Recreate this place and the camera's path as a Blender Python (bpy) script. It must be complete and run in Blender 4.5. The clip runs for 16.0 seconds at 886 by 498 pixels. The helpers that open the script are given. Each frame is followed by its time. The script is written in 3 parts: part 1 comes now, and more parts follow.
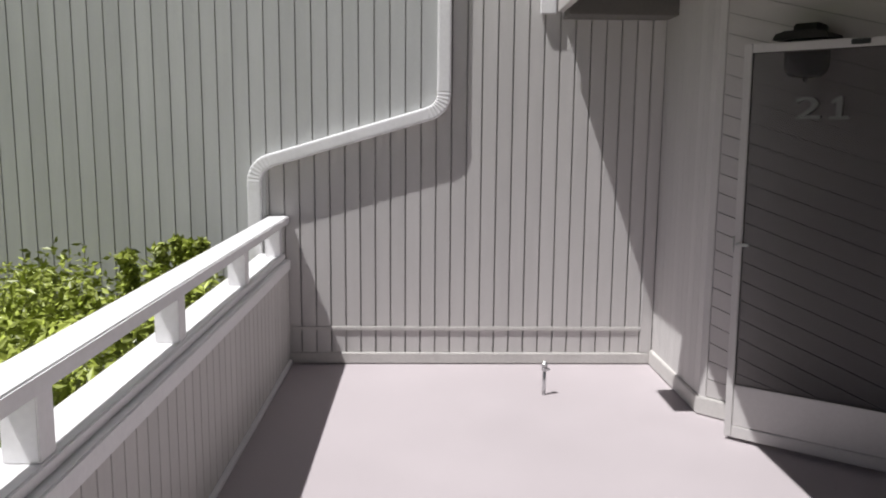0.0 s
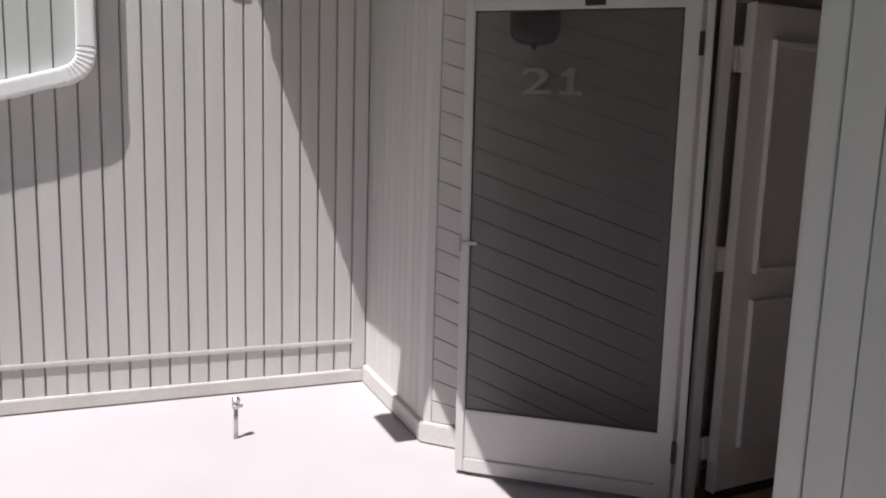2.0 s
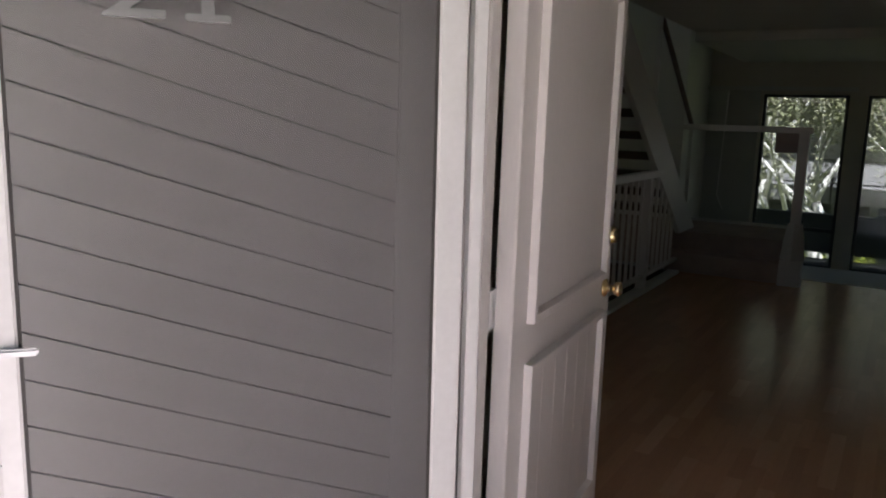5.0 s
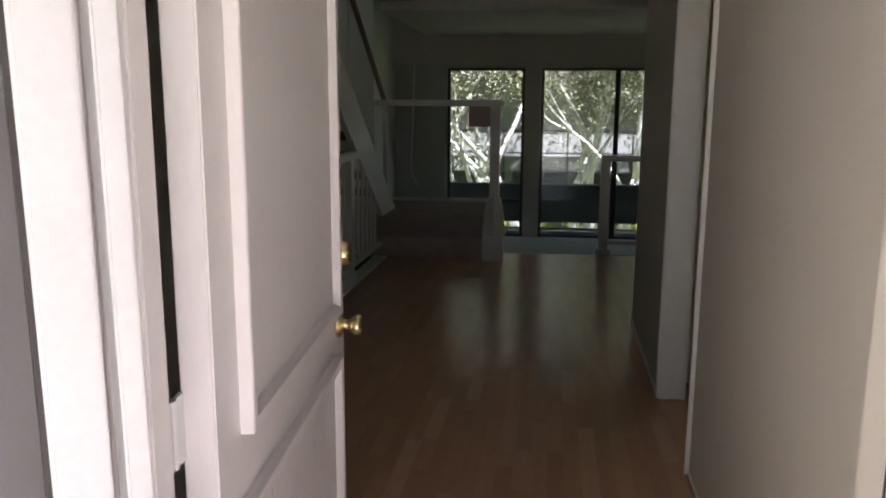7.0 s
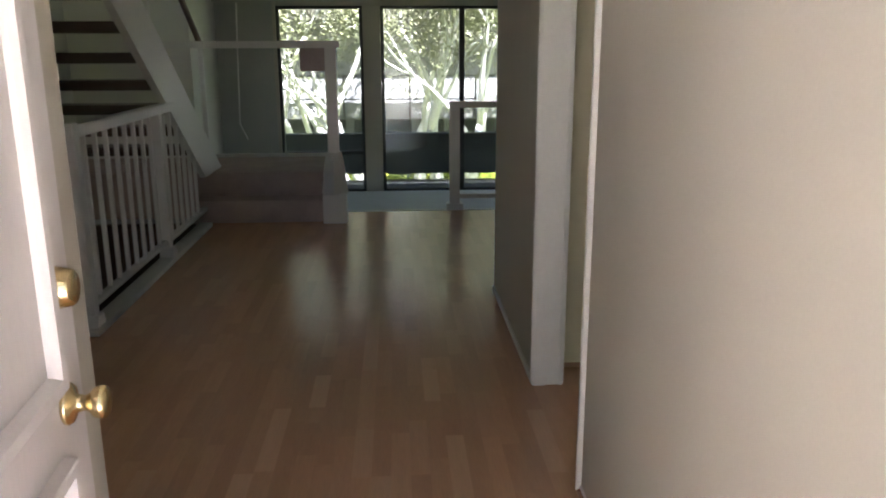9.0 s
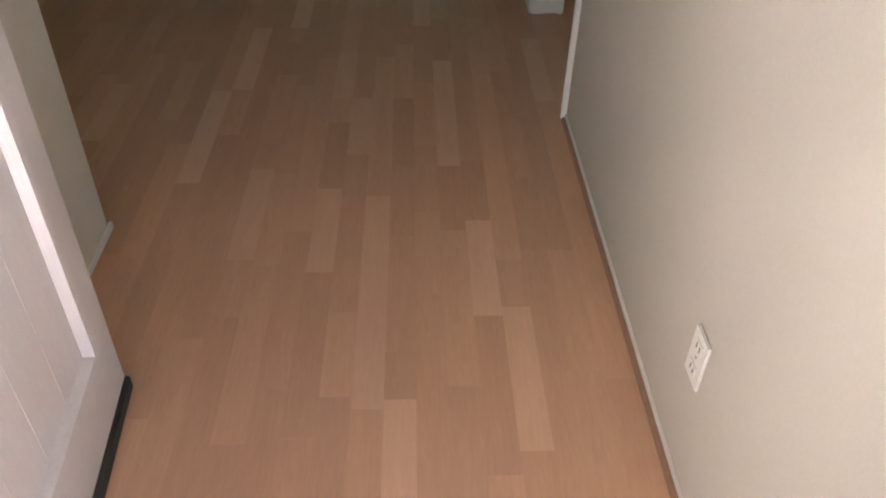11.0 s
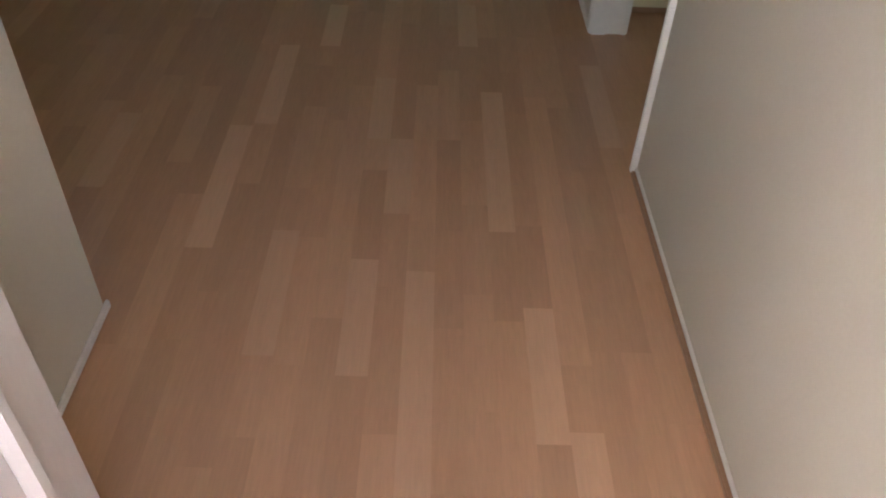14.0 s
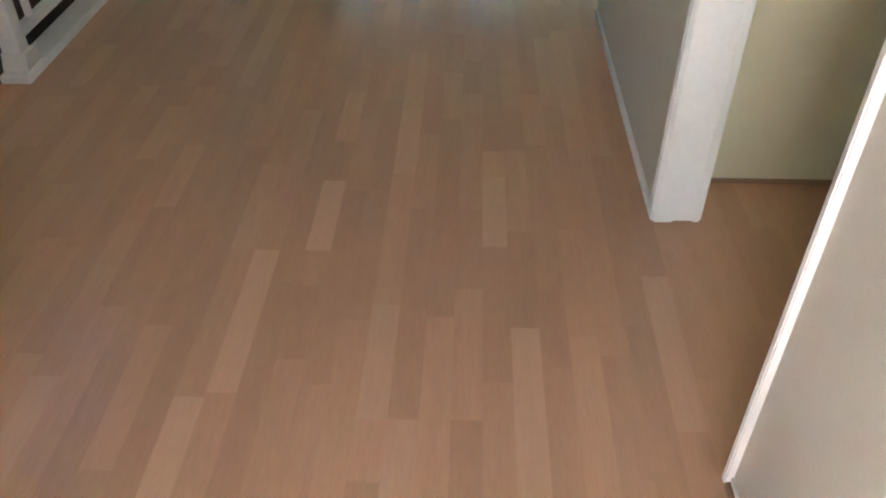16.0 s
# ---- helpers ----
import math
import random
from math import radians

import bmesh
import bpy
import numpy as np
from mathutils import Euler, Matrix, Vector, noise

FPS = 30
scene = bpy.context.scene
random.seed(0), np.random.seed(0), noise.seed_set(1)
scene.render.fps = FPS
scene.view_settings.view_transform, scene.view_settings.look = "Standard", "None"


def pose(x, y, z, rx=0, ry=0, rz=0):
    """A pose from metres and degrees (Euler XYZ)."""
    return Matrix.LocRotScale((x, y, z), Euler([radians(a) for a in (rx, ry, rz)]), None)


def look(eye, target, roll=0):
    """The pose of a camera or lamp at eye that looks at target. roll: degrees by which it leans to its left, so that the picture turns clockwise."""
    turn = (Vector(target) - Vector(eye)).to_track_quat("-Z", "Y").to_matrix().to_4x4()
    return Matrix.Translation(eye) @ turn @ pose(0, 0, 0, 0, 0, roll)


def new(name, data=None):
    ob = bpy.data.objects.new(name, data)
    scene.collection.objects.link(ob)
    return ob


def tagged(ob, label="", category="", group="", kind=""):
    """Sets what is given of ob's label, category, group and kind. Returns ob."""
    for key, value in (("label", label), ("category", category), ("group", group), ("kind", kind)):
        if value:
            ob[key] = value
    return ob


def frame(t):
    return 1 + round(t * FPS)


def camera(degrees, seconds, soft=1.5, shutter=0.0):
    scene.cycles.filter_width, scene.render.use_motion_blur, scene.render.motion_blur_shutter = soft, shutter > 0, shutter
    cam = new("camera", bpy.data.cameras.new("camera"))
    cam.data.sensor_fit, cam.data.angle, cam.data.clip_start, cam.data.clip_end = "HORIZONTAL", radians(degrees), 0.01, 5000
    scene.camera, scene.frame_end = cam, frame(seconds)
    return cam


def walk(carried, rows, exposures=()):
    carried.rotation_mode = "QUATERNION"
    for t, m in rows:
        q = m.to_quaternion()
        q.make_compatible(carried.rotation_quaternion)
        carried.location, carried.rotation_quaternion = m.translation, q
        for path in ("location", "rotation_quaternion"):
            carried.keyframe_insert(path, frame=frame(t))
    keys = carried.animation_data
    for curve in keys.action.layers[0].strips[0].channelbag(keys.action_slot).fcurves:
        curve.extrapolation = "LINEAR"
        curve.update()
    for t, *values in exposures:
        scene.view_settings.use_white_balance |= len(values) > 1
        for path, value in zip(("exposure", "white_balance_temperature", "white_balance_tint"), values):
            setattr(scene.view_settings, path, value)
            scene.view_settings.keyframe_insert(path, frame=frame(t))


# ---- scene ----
cam = camera(58.5, 16.0, soft=2.0)
PATH = [
    (0, (0.397, 0.2, 1.6), (0.446, 2.178, 1.305), 0.5),
    (0.5, (0.387, 0.423, 1.605), (0.67, 2.383, 1.323), 0.4),
    (1, (0.465, 0.623, 1.593), (0.947, 2.538, 1.275), 1.0),
    (1.5, (0.601, 0.84, 1.565), (1.184, 2.726, 1.247), 1.4),
    (2, (0.63, 1.128, 1.527), (1.394, 2.951, 1.22), 1.8),
    (2.5, (0.662, 1.402, 1.523), (1.604, 3.134, 1.185), 2.4),
    (3, (0.794, 1.685, 1.492), (1.868, 3.34, 1.162), 2.2),
    (3.2, (0.838, 1.789, 1.498), (1.978, 3.397, 1.162), 2.8),
    (5.3, (1.258, 2.898, 1.492), (3.042, 3.739, 1.159), 2.0),
    (5.5, (1.306, 2.972, 1.498), (3.137, 3.700, 1.160), 2.2),
    (6, (1.486, 3.061, 1.494), (3.395, 3.543, 1.141), 1.4),
    (6.5, (1.72, 3.064, 1.49), (3.646, 3.47, 1.136), 1.6),
    (7, (1.918, 3.107, 1.483), (3.866, 3.377, 1.12), 0.3),
    (7.5, (2.134, 3.178, 1.472), (4.096, 3.252, 1.087), 0.3),
    (8, (2.342, 3.129, 1.474), (4.305, 3.137, 1.091), 1.1),
    (8.5, (2.53, 3.093, 1.469), (4.488, 3.097, 1.062), 0.7),
    (9, (2.657, 3.129, 1.453), (4.592, 3.015, 0.96), -0.2),
    (9.5, (2.706, 3.095, 1.424), (4.591, 3.001, 0.763), 0.4),
    (10, (2.722, 3.048, 1.38), (4.524, 2.975, 0.516), 1.0),
    (10.2, (2.73, 3.037, 1.363), (4.48, 2.967, 0.397), 0.8),
    (12.3, (2.739, 3.034, 1.307), (4.089, 2.982, -0.168), 2.2),
    (12.5, (2.762, 3.035, 1.325), (4.118, 3.018, -0.144), 0.6),
    (13, (2.886, 3.122, 1.315), (4.255, 3.062, -0.142), 2.1),
    (13.5, (2.981, 3.152, 1.326), (4.415, 3.085, -0.066), 1.8),
    (14, (3.174, 3.115, 1.322), (4.67, 3.077, -0.005), 2.6),
    (14.5, (3.419, 3.046, 1.319), (4.905, 3.069, -0.019), 0.9),
    (15, (3.612, 3.047, 1.31), (5.113, 3.081, -0.011), 0.3),
    (15.5, (3.854, 3.113, 1.391), (5.341, 3.096, 0.053), -0.1),
    (16, (4.067, 3.066, 1.386), (5.605, 3.13, 0.109), -0.4),
]

SUN_WAY = Vector((0.367, 0.19, -1.0)).normalized()      # the way sunlight travels
EXPOSURES = [(0.0, 0.45, 6420, 10), (1.0, 0.55, 6420, 10), (2.0, 0.85, 6420, 10), (3.2, 1.45, 6430, 10), (5.3, 3.1, 6500, 10), (6.0, 3.38, 6500, 10), (7.0, 3.8, 6500, 10), (8.0, 4.5, 6500, 10), (9.0, 5.05, 6500, 10), (10.0, 5.25, 6500, 10), (12.5, 5.25, 6500, 10), (13.0, 5.1, 6650, 10), (14.0, 5.4, 6450, 10), (15.0, 6.02, 6150, 10), (16.0, 6.72, 6280, 10)]
walk(cam, [(t, look(eye, target, roll)) for t, eye, target, roll in PATH], EXPOSURES)

# ---- light ----
world = bpy.data.worlds.new("sky")
scene.world = world
world.use_nodes = True
wn = world.node_tree
sky = wn.nodes.new("ShaderNodeTexSky")
sky.sky_type, sky.sun_disc = "NISHITA", False
sky.sun_elevation = math.asin(-SUN_WAY.z)
sky.sun_rotation = math.atan2(-SUN_WAY.x, -SUN_WAY.y)
bg = wn.nodes["Background"]
wn.links.new(sky.outputs[0], bg.inputs[0])
bg.inputs[1].default_value = 0.012
sun = new("sun", bpy.data.lights.new("sun", "SUN"))
sun.data.energy, sun.data.angle, sun.data.color = 3.9, radians(0.5), (1.0, 0.98, 0.965)
sun.matrix_world = Matrix.Translation((-4, -2, 12)) @ SUN_WAY.to_track_quat("-Z", "Y").to_matrix().to_4x4()


# ---- materials ----
def mat(name, col, rough=0.6, metal=0.0, var=0.1, scale=3.0, fine=60.0, bump=0.08, stretch=(1, 1, 1), rand=0.0, island=False, coat=0.0, spec=0.5, skew=1.0, uneven=0.15):
    """A painted or natural surface with broad stains, fine grain, relief and a tone of its own for each piece."""
    m = bpy.data.materials.new(name)
    m.use_nodes = True
    t = m.node_tree
    b = t.nodes["Principled BSDF"]
    tc, mp = t.nodes.new("ShaderNodeTexCoord"), t.nodes.new("ShaderNodeMapping")
    mp.inputs["Scale"].default_value = stretch
    t.links.new(tc.outputs["Object"], mp.inputs["Vector"])
    if rand and not island:
        info, far = t.nodes.new("ShaderNodeObjectInfo"), t.nodes.new("ShaderNodeMath")
        far.operation = "MULTIPLY"
        far.inputs[1].default_value = 53.0
        t.links.new(info.outputs["Random"], far.inputs[0])
        t.links.new(far.outputs[0], mp.inputs["Location"])
    big, small = t.nodes.new("ShaderNodeTexNoise"), t.nodes.new("ShaderNodeTexNoise")
    for n, s, d in ((big, scale, 4.0), (small, fine, 3.0)):
        n.inputs["Scale"].default_value, n.inputs["Detail"].default_value = s, d
        t.links.new(mp.outputs[0], n.inputs["Vector"])
    add = t.nodes.new("ShaderNodeMath")
    add.operation = "ADD"
    t.links.new(big.outputs["Fac"], add.inputs[0])
    t.links.new(small.outputs["Fac"], add.inputs[1])
    rng = t.nodes.new("ShaderNodeMapRange")
    for i, v in ((1, 0.6), (2, 1.4), (3, 1 - var), (4, 1 + var)):
        rng.inputs[i].default_value = v
    t.links.new(add.outputs[0], rng.inputs[0])
    fac = rng.outputs[0]
    if rand:
        src = t.nodes.new("ShaderNodeNewGeometry" if island else "ShaderNodeObjectInfo")
        rr = t.nodes.new("ShaderNodeMapRange")
        for i, v in ((3, 1 - rand), (4, 1 + rand)):
            rr.inputs[i].default_value = v
        pw = t.nodes.new("ShaderNodeMath")
        pw.operation = "POWER"
        pw.inputs[1].default_value = skew
        t.links.new(src.outputs["Random Per Island" if island else "Random"], pw.inputs[0])
        t.links.new(pw.outputs[0], rr.inputs[0])
        mul = t.nodes.new("ShaderNodeMath")
        mul.operation = "MULTIPLY"
        t.links.new(fac, mul.inputs[0])
        t.links.new(rr.outputs[0], mul.inputs[1])
        fac = mul.outputs[0]
    vm = t.nodes.new("ShaderNodeVectorMath")
    vm.operation = "SCALE"
    vm.inputs[0].default_value = col
    t.links.new(fac, vm.inputs["Scale"])
    t.links.new(vm.outputs[0], b.inputs["Base Color"])
    rg = t.nodes.new("ShaderNodeMapRange")
    for i, v in ((1, 0.3), (2, 0.7), (3, rough * (1 - uneven)), (4, min(1.0, rough * (1 + uneven)))):
        rg.inputs[i].default_value = v
    t.links.new(big.outputs["Fac"], rg.inputs[0])
    t.links.new(rg.outputs[0], b.inputs["Roughness"])
    b.inputs["Metallic"].default_value = metal
    b.inputs["Coat Weight"].default_value = coat
    b.inputs["Specular IOR Level"].default_value = spec
    if bump:
        bp = t.nodes.new("ShaderNodeBump")
        bp.inputs["Strength"].default_value, bp.inputs["Distance"].default_value = bump, 0.004
        t.links.new(small.outputs["Fac"], bp.inputs["Height"])
        t.links.new(bp.outputs[0], b.inputs["Normal"])
    return m


M_SIDING = mat("grey_siding_paint", (0.57, 0.55, 0.54), 0.65, var=0.07, scale=2.0, fine=90, bump=0.25, stretch=(6, 6, 0.5), rand=0.035)
M_SIDING_W = mat("grey_green_siding_paint", (0.52, 0.525, 0.52), 0.65, var=0.09, scale=2.0, fine=90, bump=0.25, stretch=(6, 6, 0.5), rand=0.05)
# grey-green siding with porch shade put into its colour, against the deck's bounce
M_SIDING_N = mat("grey_green_shaded_paint", (0.42, 0.435, 0.42), 0.65, var=0.08, scale=2.0, fine=90, bump=0.25, stretch=(6, 6, 0.5), rand=0.04)
M_DIAG = mat("grey_diagonal_paint", (0.53, 0.505, 0.495), 0.65, var=0.07, scale=2.0, fine=70, bump=0.2, stretch=(2, 2, 4), rand=0.03)
M_GROOVE = mat("groove_paint", (0.34, 0.33, 0.32), 0.8, var=0.2)
M_TRIM = mat("weathered_grey_trim", (0.55, 0.53, 0.51), 0.6, var=0.1, scale=5, bump=0.15)
M_WHITE = mat("white_outdoor_paint", (0.82, 0.81, 0.82), 0.45, var=0.06, scale=4, fine=50, bump=0.12)
M_DECK = mat("pinkish_grey_deck_coating", (0.44, 0.395, 0.41), 0.75, var=0.06, scale=1.5, fine=160, bump=0.3)
M_SCREENFRAME = mat("white_screen_frame", (0.56, 0.54, 0.53), 0.4, var=0.05, scale=6)
M_DOORPAINT = mat("warm_white_door_paint", (0.67, 0.62, 0.60), 0.4, var=0.04, scale=5, fine=40, bump=0.08, stretch=(3, 3, 0.6))
M_WALL = mat("cream_wall_paint", (0.57, 0.53, 0.448), 0.8, var=0.03, scale=2, fine=140, bump=0.12)
# paler than the hall paint, to stand in for light from upstairs
M_TALL = mat("lightened_wall_paint", (0.76, 0.74, 0.68), 0.8, var=0.03, scale=2, fine=140, bump=0.12)
# the side room's warm light is mixed into this cream as yellow
M_CREAM = mat("warm_lit_cream_paint", (0.68, 0.60, 0.43), 0.8, var=0.03, scale=2, fine=140, bump=0.12)
M_IVORY = mat("ivory_trim", (0.74, 0.71, 0.67), 0.4, var=0.04, scale=5)
M_CEIL = mat("ceiling_paint", (0.54, 0.52, 0.46), 0.85, var=0.03, scale=2, fine=200, bump=0.2)
M_PLANK = mat("oak_laminate", (0.61, 0.354, 0.218), 0.21, uneven=0.02, var=0.07, scale=2.0, fine=16, bump=0.0, stretch=(1.0, 10, 1), rand=0.07, skew=1.4, spec=0.5)
M_PLANK_FAR = mat("oak_laminate_far", (0.61, 0.354, 0.218), 0.21, uneven=0.02, var=0.07, scale=2.0, fine=16, bump=0.0, stretch=(1.0, 10, 1), rand=0.07, skew=1.4, island=True, spec=0.5)
M_PLANK_PALE = mat("pale_oak_laminate", (0.675, 0.406, 0.258), 0.21, uneven=0.02, var=0.06, scale=2.0, fine=16, bump=0.0, stretch=(1.0, 10, 1), rand=0.05, spec=0.5)
M_SUBFLOOR = mat("plank_joint", (0.30, 0.17, 0.10), 0.7)
M_BRASS = mat("polished_brass", (0.80, 0.64, 0.36), 0.24, 1.0, var=0.06, scale=20, bump=0.02)
M_STEEL = mat("brushed_steel", (0.55, 0.55, 0.56), 0.35, 1.0, var=0.1, scale=20)
M_BLACK = mat("black_metal", (0.025, 0.025, 0.027), 0.45, var=0.2, scale=8)
M_RUBBER = mat("dark_weatherstrip", (0.035, 0.030, 0.027), 0.7, var=0.2, scale=12)
M_CARPET = mat("brown_carpet", (0.42, 0.33, 0.285), 0.95, var=0.2, scale=6, fine=220, bump=0.6, spec=0.1)
M_PALE = mat("pale_carpet", (0.62, 0.62, 0.64), 0.9, var=0.08, scale=5, fine=200, bump=0.4, spec=0.1)
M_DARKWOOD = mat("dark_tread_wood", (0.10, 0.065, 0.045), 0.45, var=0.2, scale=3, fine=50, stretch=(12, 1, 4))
M_LEAF = mat("hedge_leaf", (0.31, 0.36, 0.06), 0.45, var=0.3, scale=3, fine=30, rand=0.45, island=True, bump=0)
M_TREELEAF = mat("tree_leaf", (0.155, 0.163, 0.09), 0.5, var=0.3, scale=2, fine=20, rand=0.5, island=True, bump=0)
M_STEM = mat("shrub_stem", (0.10, 0.075, 0.05), 0.8, var=0.3, scale=10)
M_BARK = mat("pale_bark", (0.58, 0.57, 0.55), 0.8, var=0.25, scale=4, fine=25, bump=0.4)
M_GROUND = mat("ground_soil_grass", (0.10, 0.12, 0.05), 0.95, var=0.35, scale=0.6, fine=20, bump=0.5)
# white stucco drawn as dark grey: its shade is in the colour
M_STUCCO = mat("shaded_white_stucco", (0.27, 0.27, 0.275), 0.85, var=0.06, scale=1.0, fine=60, bump=0.3)
M_DARKGLASS = mat("dark_window_glass", (0.03, 0.035, 0.04), 0.25, var=0.1, scale=1)
M_TEAL = mat("slate_balcony_panel", (0.075, 0.083, 0.083), 0.7, var=0.08, scale=2)
M_ROOF = mat("roof_felt", (0.12, 0.11, 0.10), 0.9, var=0.2, scale=3)
M_LANTERN = mat("aged_bronze", (0.02, 0.017, 0.016), 0.5, 0.4, var=0.3, scale=20)
M_PLATE = mat("white_plastic", (0.78, 0.76, 0.72), 0.3, var=0.02)
M_DIGIT = mat("grey_number_plastic", (0.42, 0.42, 0.41), 0.5, var=0.05)
M_BLIND = mat("vinyl_blind", (0.55, 0.55, 0.50), 0.5, var=0.05, scale=4, bump=0.03)
M_BRACKET = mat("faded_brown_panel", (0.40, 0.32, 0.29), 0.6, var=0.12, scale=4)
M_BOX = mat("redwood_panel", (0.20, 0.13, 0.11), 0.6, var=0.15, scale=4)


def glassy(name, tint, clear, rough=0.02, through_tint=(1, 1, 1)):
    """Clear sheet: mostly see-through, with a share of gloss or of dark threads."""
    m = bpy.data.materials.new(name)
    m.use_nodes = True
    t = m.node_tree
    out = t.nodes["Material Output"]
    t.nodes.remove(t.nodes["Principled BSDF"])
    tr, mix = t.nodes.new("ShaderNodeBsdfTransparent"), t.nodes.new("ShaderNodeMixShader")
    mix.inputs[0].default_value = clear
    tr.inputs[0].default_value = (*through_tint, 1)
    t.links.new(tr.outputs[0], mix.inputs[1])
    if rough < 0.5:
        g = t.nodes.new("ShaderNodeBsdfGlossy")
        g.inputs["Roughness"].default_value = rough
    else:
        g = t.nodes.new("ShaderNodeBsdfDiffuse")
    g.inputs["Color"].default_value = (*tint, 1)
    t.links.new(g.outputs[0], mix.inputs[2])
    t.links.new(mix.outputs[0], out.inputs[0])
    return m


# grey tint dims the view outside, in place of shade over the yard
M_GLASS = glassy("yard_dimming_glass", (0.9, 0.95, 0.95), 0.05, rough=0.1, through_tint=(0.64, 0.655, 0.67))
M_CLEAR = glassy("clear_window_glass", (0.9, 0.95, 0.95), 0.05, rough=0.05, through_tint=(0.93, 0.94, 0.94))
M_MESH = glassy("dark_insect_mesh", (0.075, 0.070, 0.070), 0.40, 1.0)

M_SHOE = mat("brown_shoe_moulding", (0.34, 0.19, 0.11), 0.5, var=0.1, scale=6)
M_NUMERAL = mat("bright_white_enamel", (0.95, 0.95, 0.94), 0.25, var=0.02)
# grey-brown taken very dark, so the colour carries the shade under the roof
M_SOFFIT = mat("shade_dark_soffit", (0.15, 0.14, 0.13), 0.8, var=0.1, scale=3)
M_OUTLET = mat("cream_plastic", (0.80, 0.77, 0.71), 0.35, var=0.02)


# ---- builders ----
HOME = {}       # where each parent stands, so that parts can be drawn in world metres


def box(x0, x1, y0, y1, z0, z1, bevel=0.0, bm=None):
    """A box between two corners, its edges eased by bevel."""
    own = bmesh.new()
    vs = [own.verts.new((x, y, z)) for x in (x0, x1) for y in (y0, y1) for z in (z0, z1)]
    for f in ((0, 1, 3, 2), (4, 6, 7, 5), (0, 4, 5, 1), (2, 3, 7, 6), (0, 2, 6, 4), (1, 5, 7, 3)):
        own.faces.new([vs[i] for i in f])
    if bevel:
        bmesh.ops.bevel(own, geom=list(own.edges), offset=bevel, segments=2, affect="EDGES", clamp_overlap=True)
    bmesh.ops.recalc_face_normals(own, faces=list(own.faces))
    if bm is None:
        return own
    tmp = bpy.data.meshes.new("tmp")
    own.to_mesh(tmp)
    own.free()
    bm.from_mesh(tmp)
    bpy.data.meshes.remove(tmp)
    return bm


def prism(points, a, b, axis="y", bevel=0.0):
    """A flat polygon given in the two other axes, made thick from a to b along one axis."""
    bm = bmesh.new()
    put = {"y": lambda p, d: (p[0], d, p[1]), "x": lambda p, d: (d, p[0], p[1]), "z": lambda p, d: (p[0], p[1], d)}[axis]
    lo, hi = [bm.verts.new(put(p, a)) for p in points], [bm.verts.new(put(p, b)) for p in points]
    bm.faces.new(lo)
    bm.faces.new(hi[::-1])
    n = len(points)
    for i in range(n):
        bm.faces.new((lo[i], hi[i], hi[(i + 1) % n], lo[(i + 1) % n]))
    if bevel:
        bmesh.ops.bevel(bm, geom=list(bm.edges), offset=bevel, segments=2, affect="EDGES", clamp_overlap=True)
    bmesh.ops.recalc_face_normals(bm, faces=list(bm.faces))
    return bm


def tube(path, radius, sides=10, bm=None, flat=None):
    """A round (or, with flat=(w, d), rounded rectangular) rod along a path; radius may be a list."""
    bm = bm or bmesh.new()
    pts = [Vector(p) for p in path]
    rads = radius if isinstance(radius, (list, tuple)) else [radius] * len(pts)
    rings = []
    for i, p in enumerate(pts):
        d = (pts[min(i + 1, len(pts) - 1)] - pts[max(i - 1, 0)]).normalized()
        ref = Vector((0, 1, 0)) if abs(d.y) < 0.9 else Vector((1, 0, 0))
        u = d.cross(ref).normalized()
        v = d.cross(u).normalized()
        ring = []
        for k in range(sides):
            a = 2 * math.pi * (k + 0.5) / sides
            c, s = math.cos(a), math.sin(a)
            if flat:
                c = math.copysign(abs(c) ** 0.35, c) * flat[0] / 2
                s = math.copysign(abs(s) ** 0.35, s) * flat[1] / 2
                c, s = c * rads[i], s * rads[i]
            else:
                c, s = c * rads[i], s * rads[i]
            ring.append(bm.verts.new(p + u * c + v * s))
        rings.append(ring)
    for a, b in zip(rings, rings[1:]):
        for k in range(sides):
            bm.faces.new((a[k], a[(k + 1) % sides], b[(k + 1) % sides], b[k]))
    bm.faces.new(rings[0][::-1])
    bm.faces.new(rings[-1])
    bmesh.ops.recalc_face_normals(bm, faces=list(bm.faces))
    return bm


def turned(profile, at, sides=20, axis="z"):
    """A turned piece: radius and height along an axis."""
    bm = bmesh.new()
    rings = []
    for r, h in profile:
        ring = []
        for k in range(sides):
            a = 2 * math.pi * k / sides
            p = {"z": (r * math.cos(a), r * math.sin(a), h), "y": (r * math.cos(a), h, r * math.sin(a))}[axis]
            ring.append(bm.verts.new(Vector(at) + Vector(p)))
        rings.append(ring)
    for a, b in zip(rings, rings[1:]):
        for k in range(sides):
            bm.faces.new((a[k], a[(k + 1) % sides], b[(k + 1) % sides], b[k]))
    bm.faces.new(rings[0])
    bm.faces.new(rings[-1])
    bmesh.ops.recalc_face_normals(bm, faces=list(bm.faces))
    return bm


def linked(name, bm, material, smooth=False):
    me = bpy.data.meshes.new(name)
    bm.to_mesh(me)
    bm.free()
    me.materials.append(material)
    if smooth:
        for p in me.polygons:
            p.use_smooth = True
    return new(name, me)


def part(name, bm, material, parent, label="", smooth=False):
    ob = linked(name, bm, material, smooth)
    ob.parent = parent
    ob.matrix_parent_inverse = HOME.get(parent.name, Matrix()).inverted()
    HOME[ob.name] = Matrix()
    if label:
        ob["label"] = label
    return ob


def thing(name, at, label, category, group=""):
    e = new(name)
    e.location = at
    e.empty_display_size = 0.1
    HOME[e.name] = Matrix.Translation(at)
    return tagged(e, label, category, group)


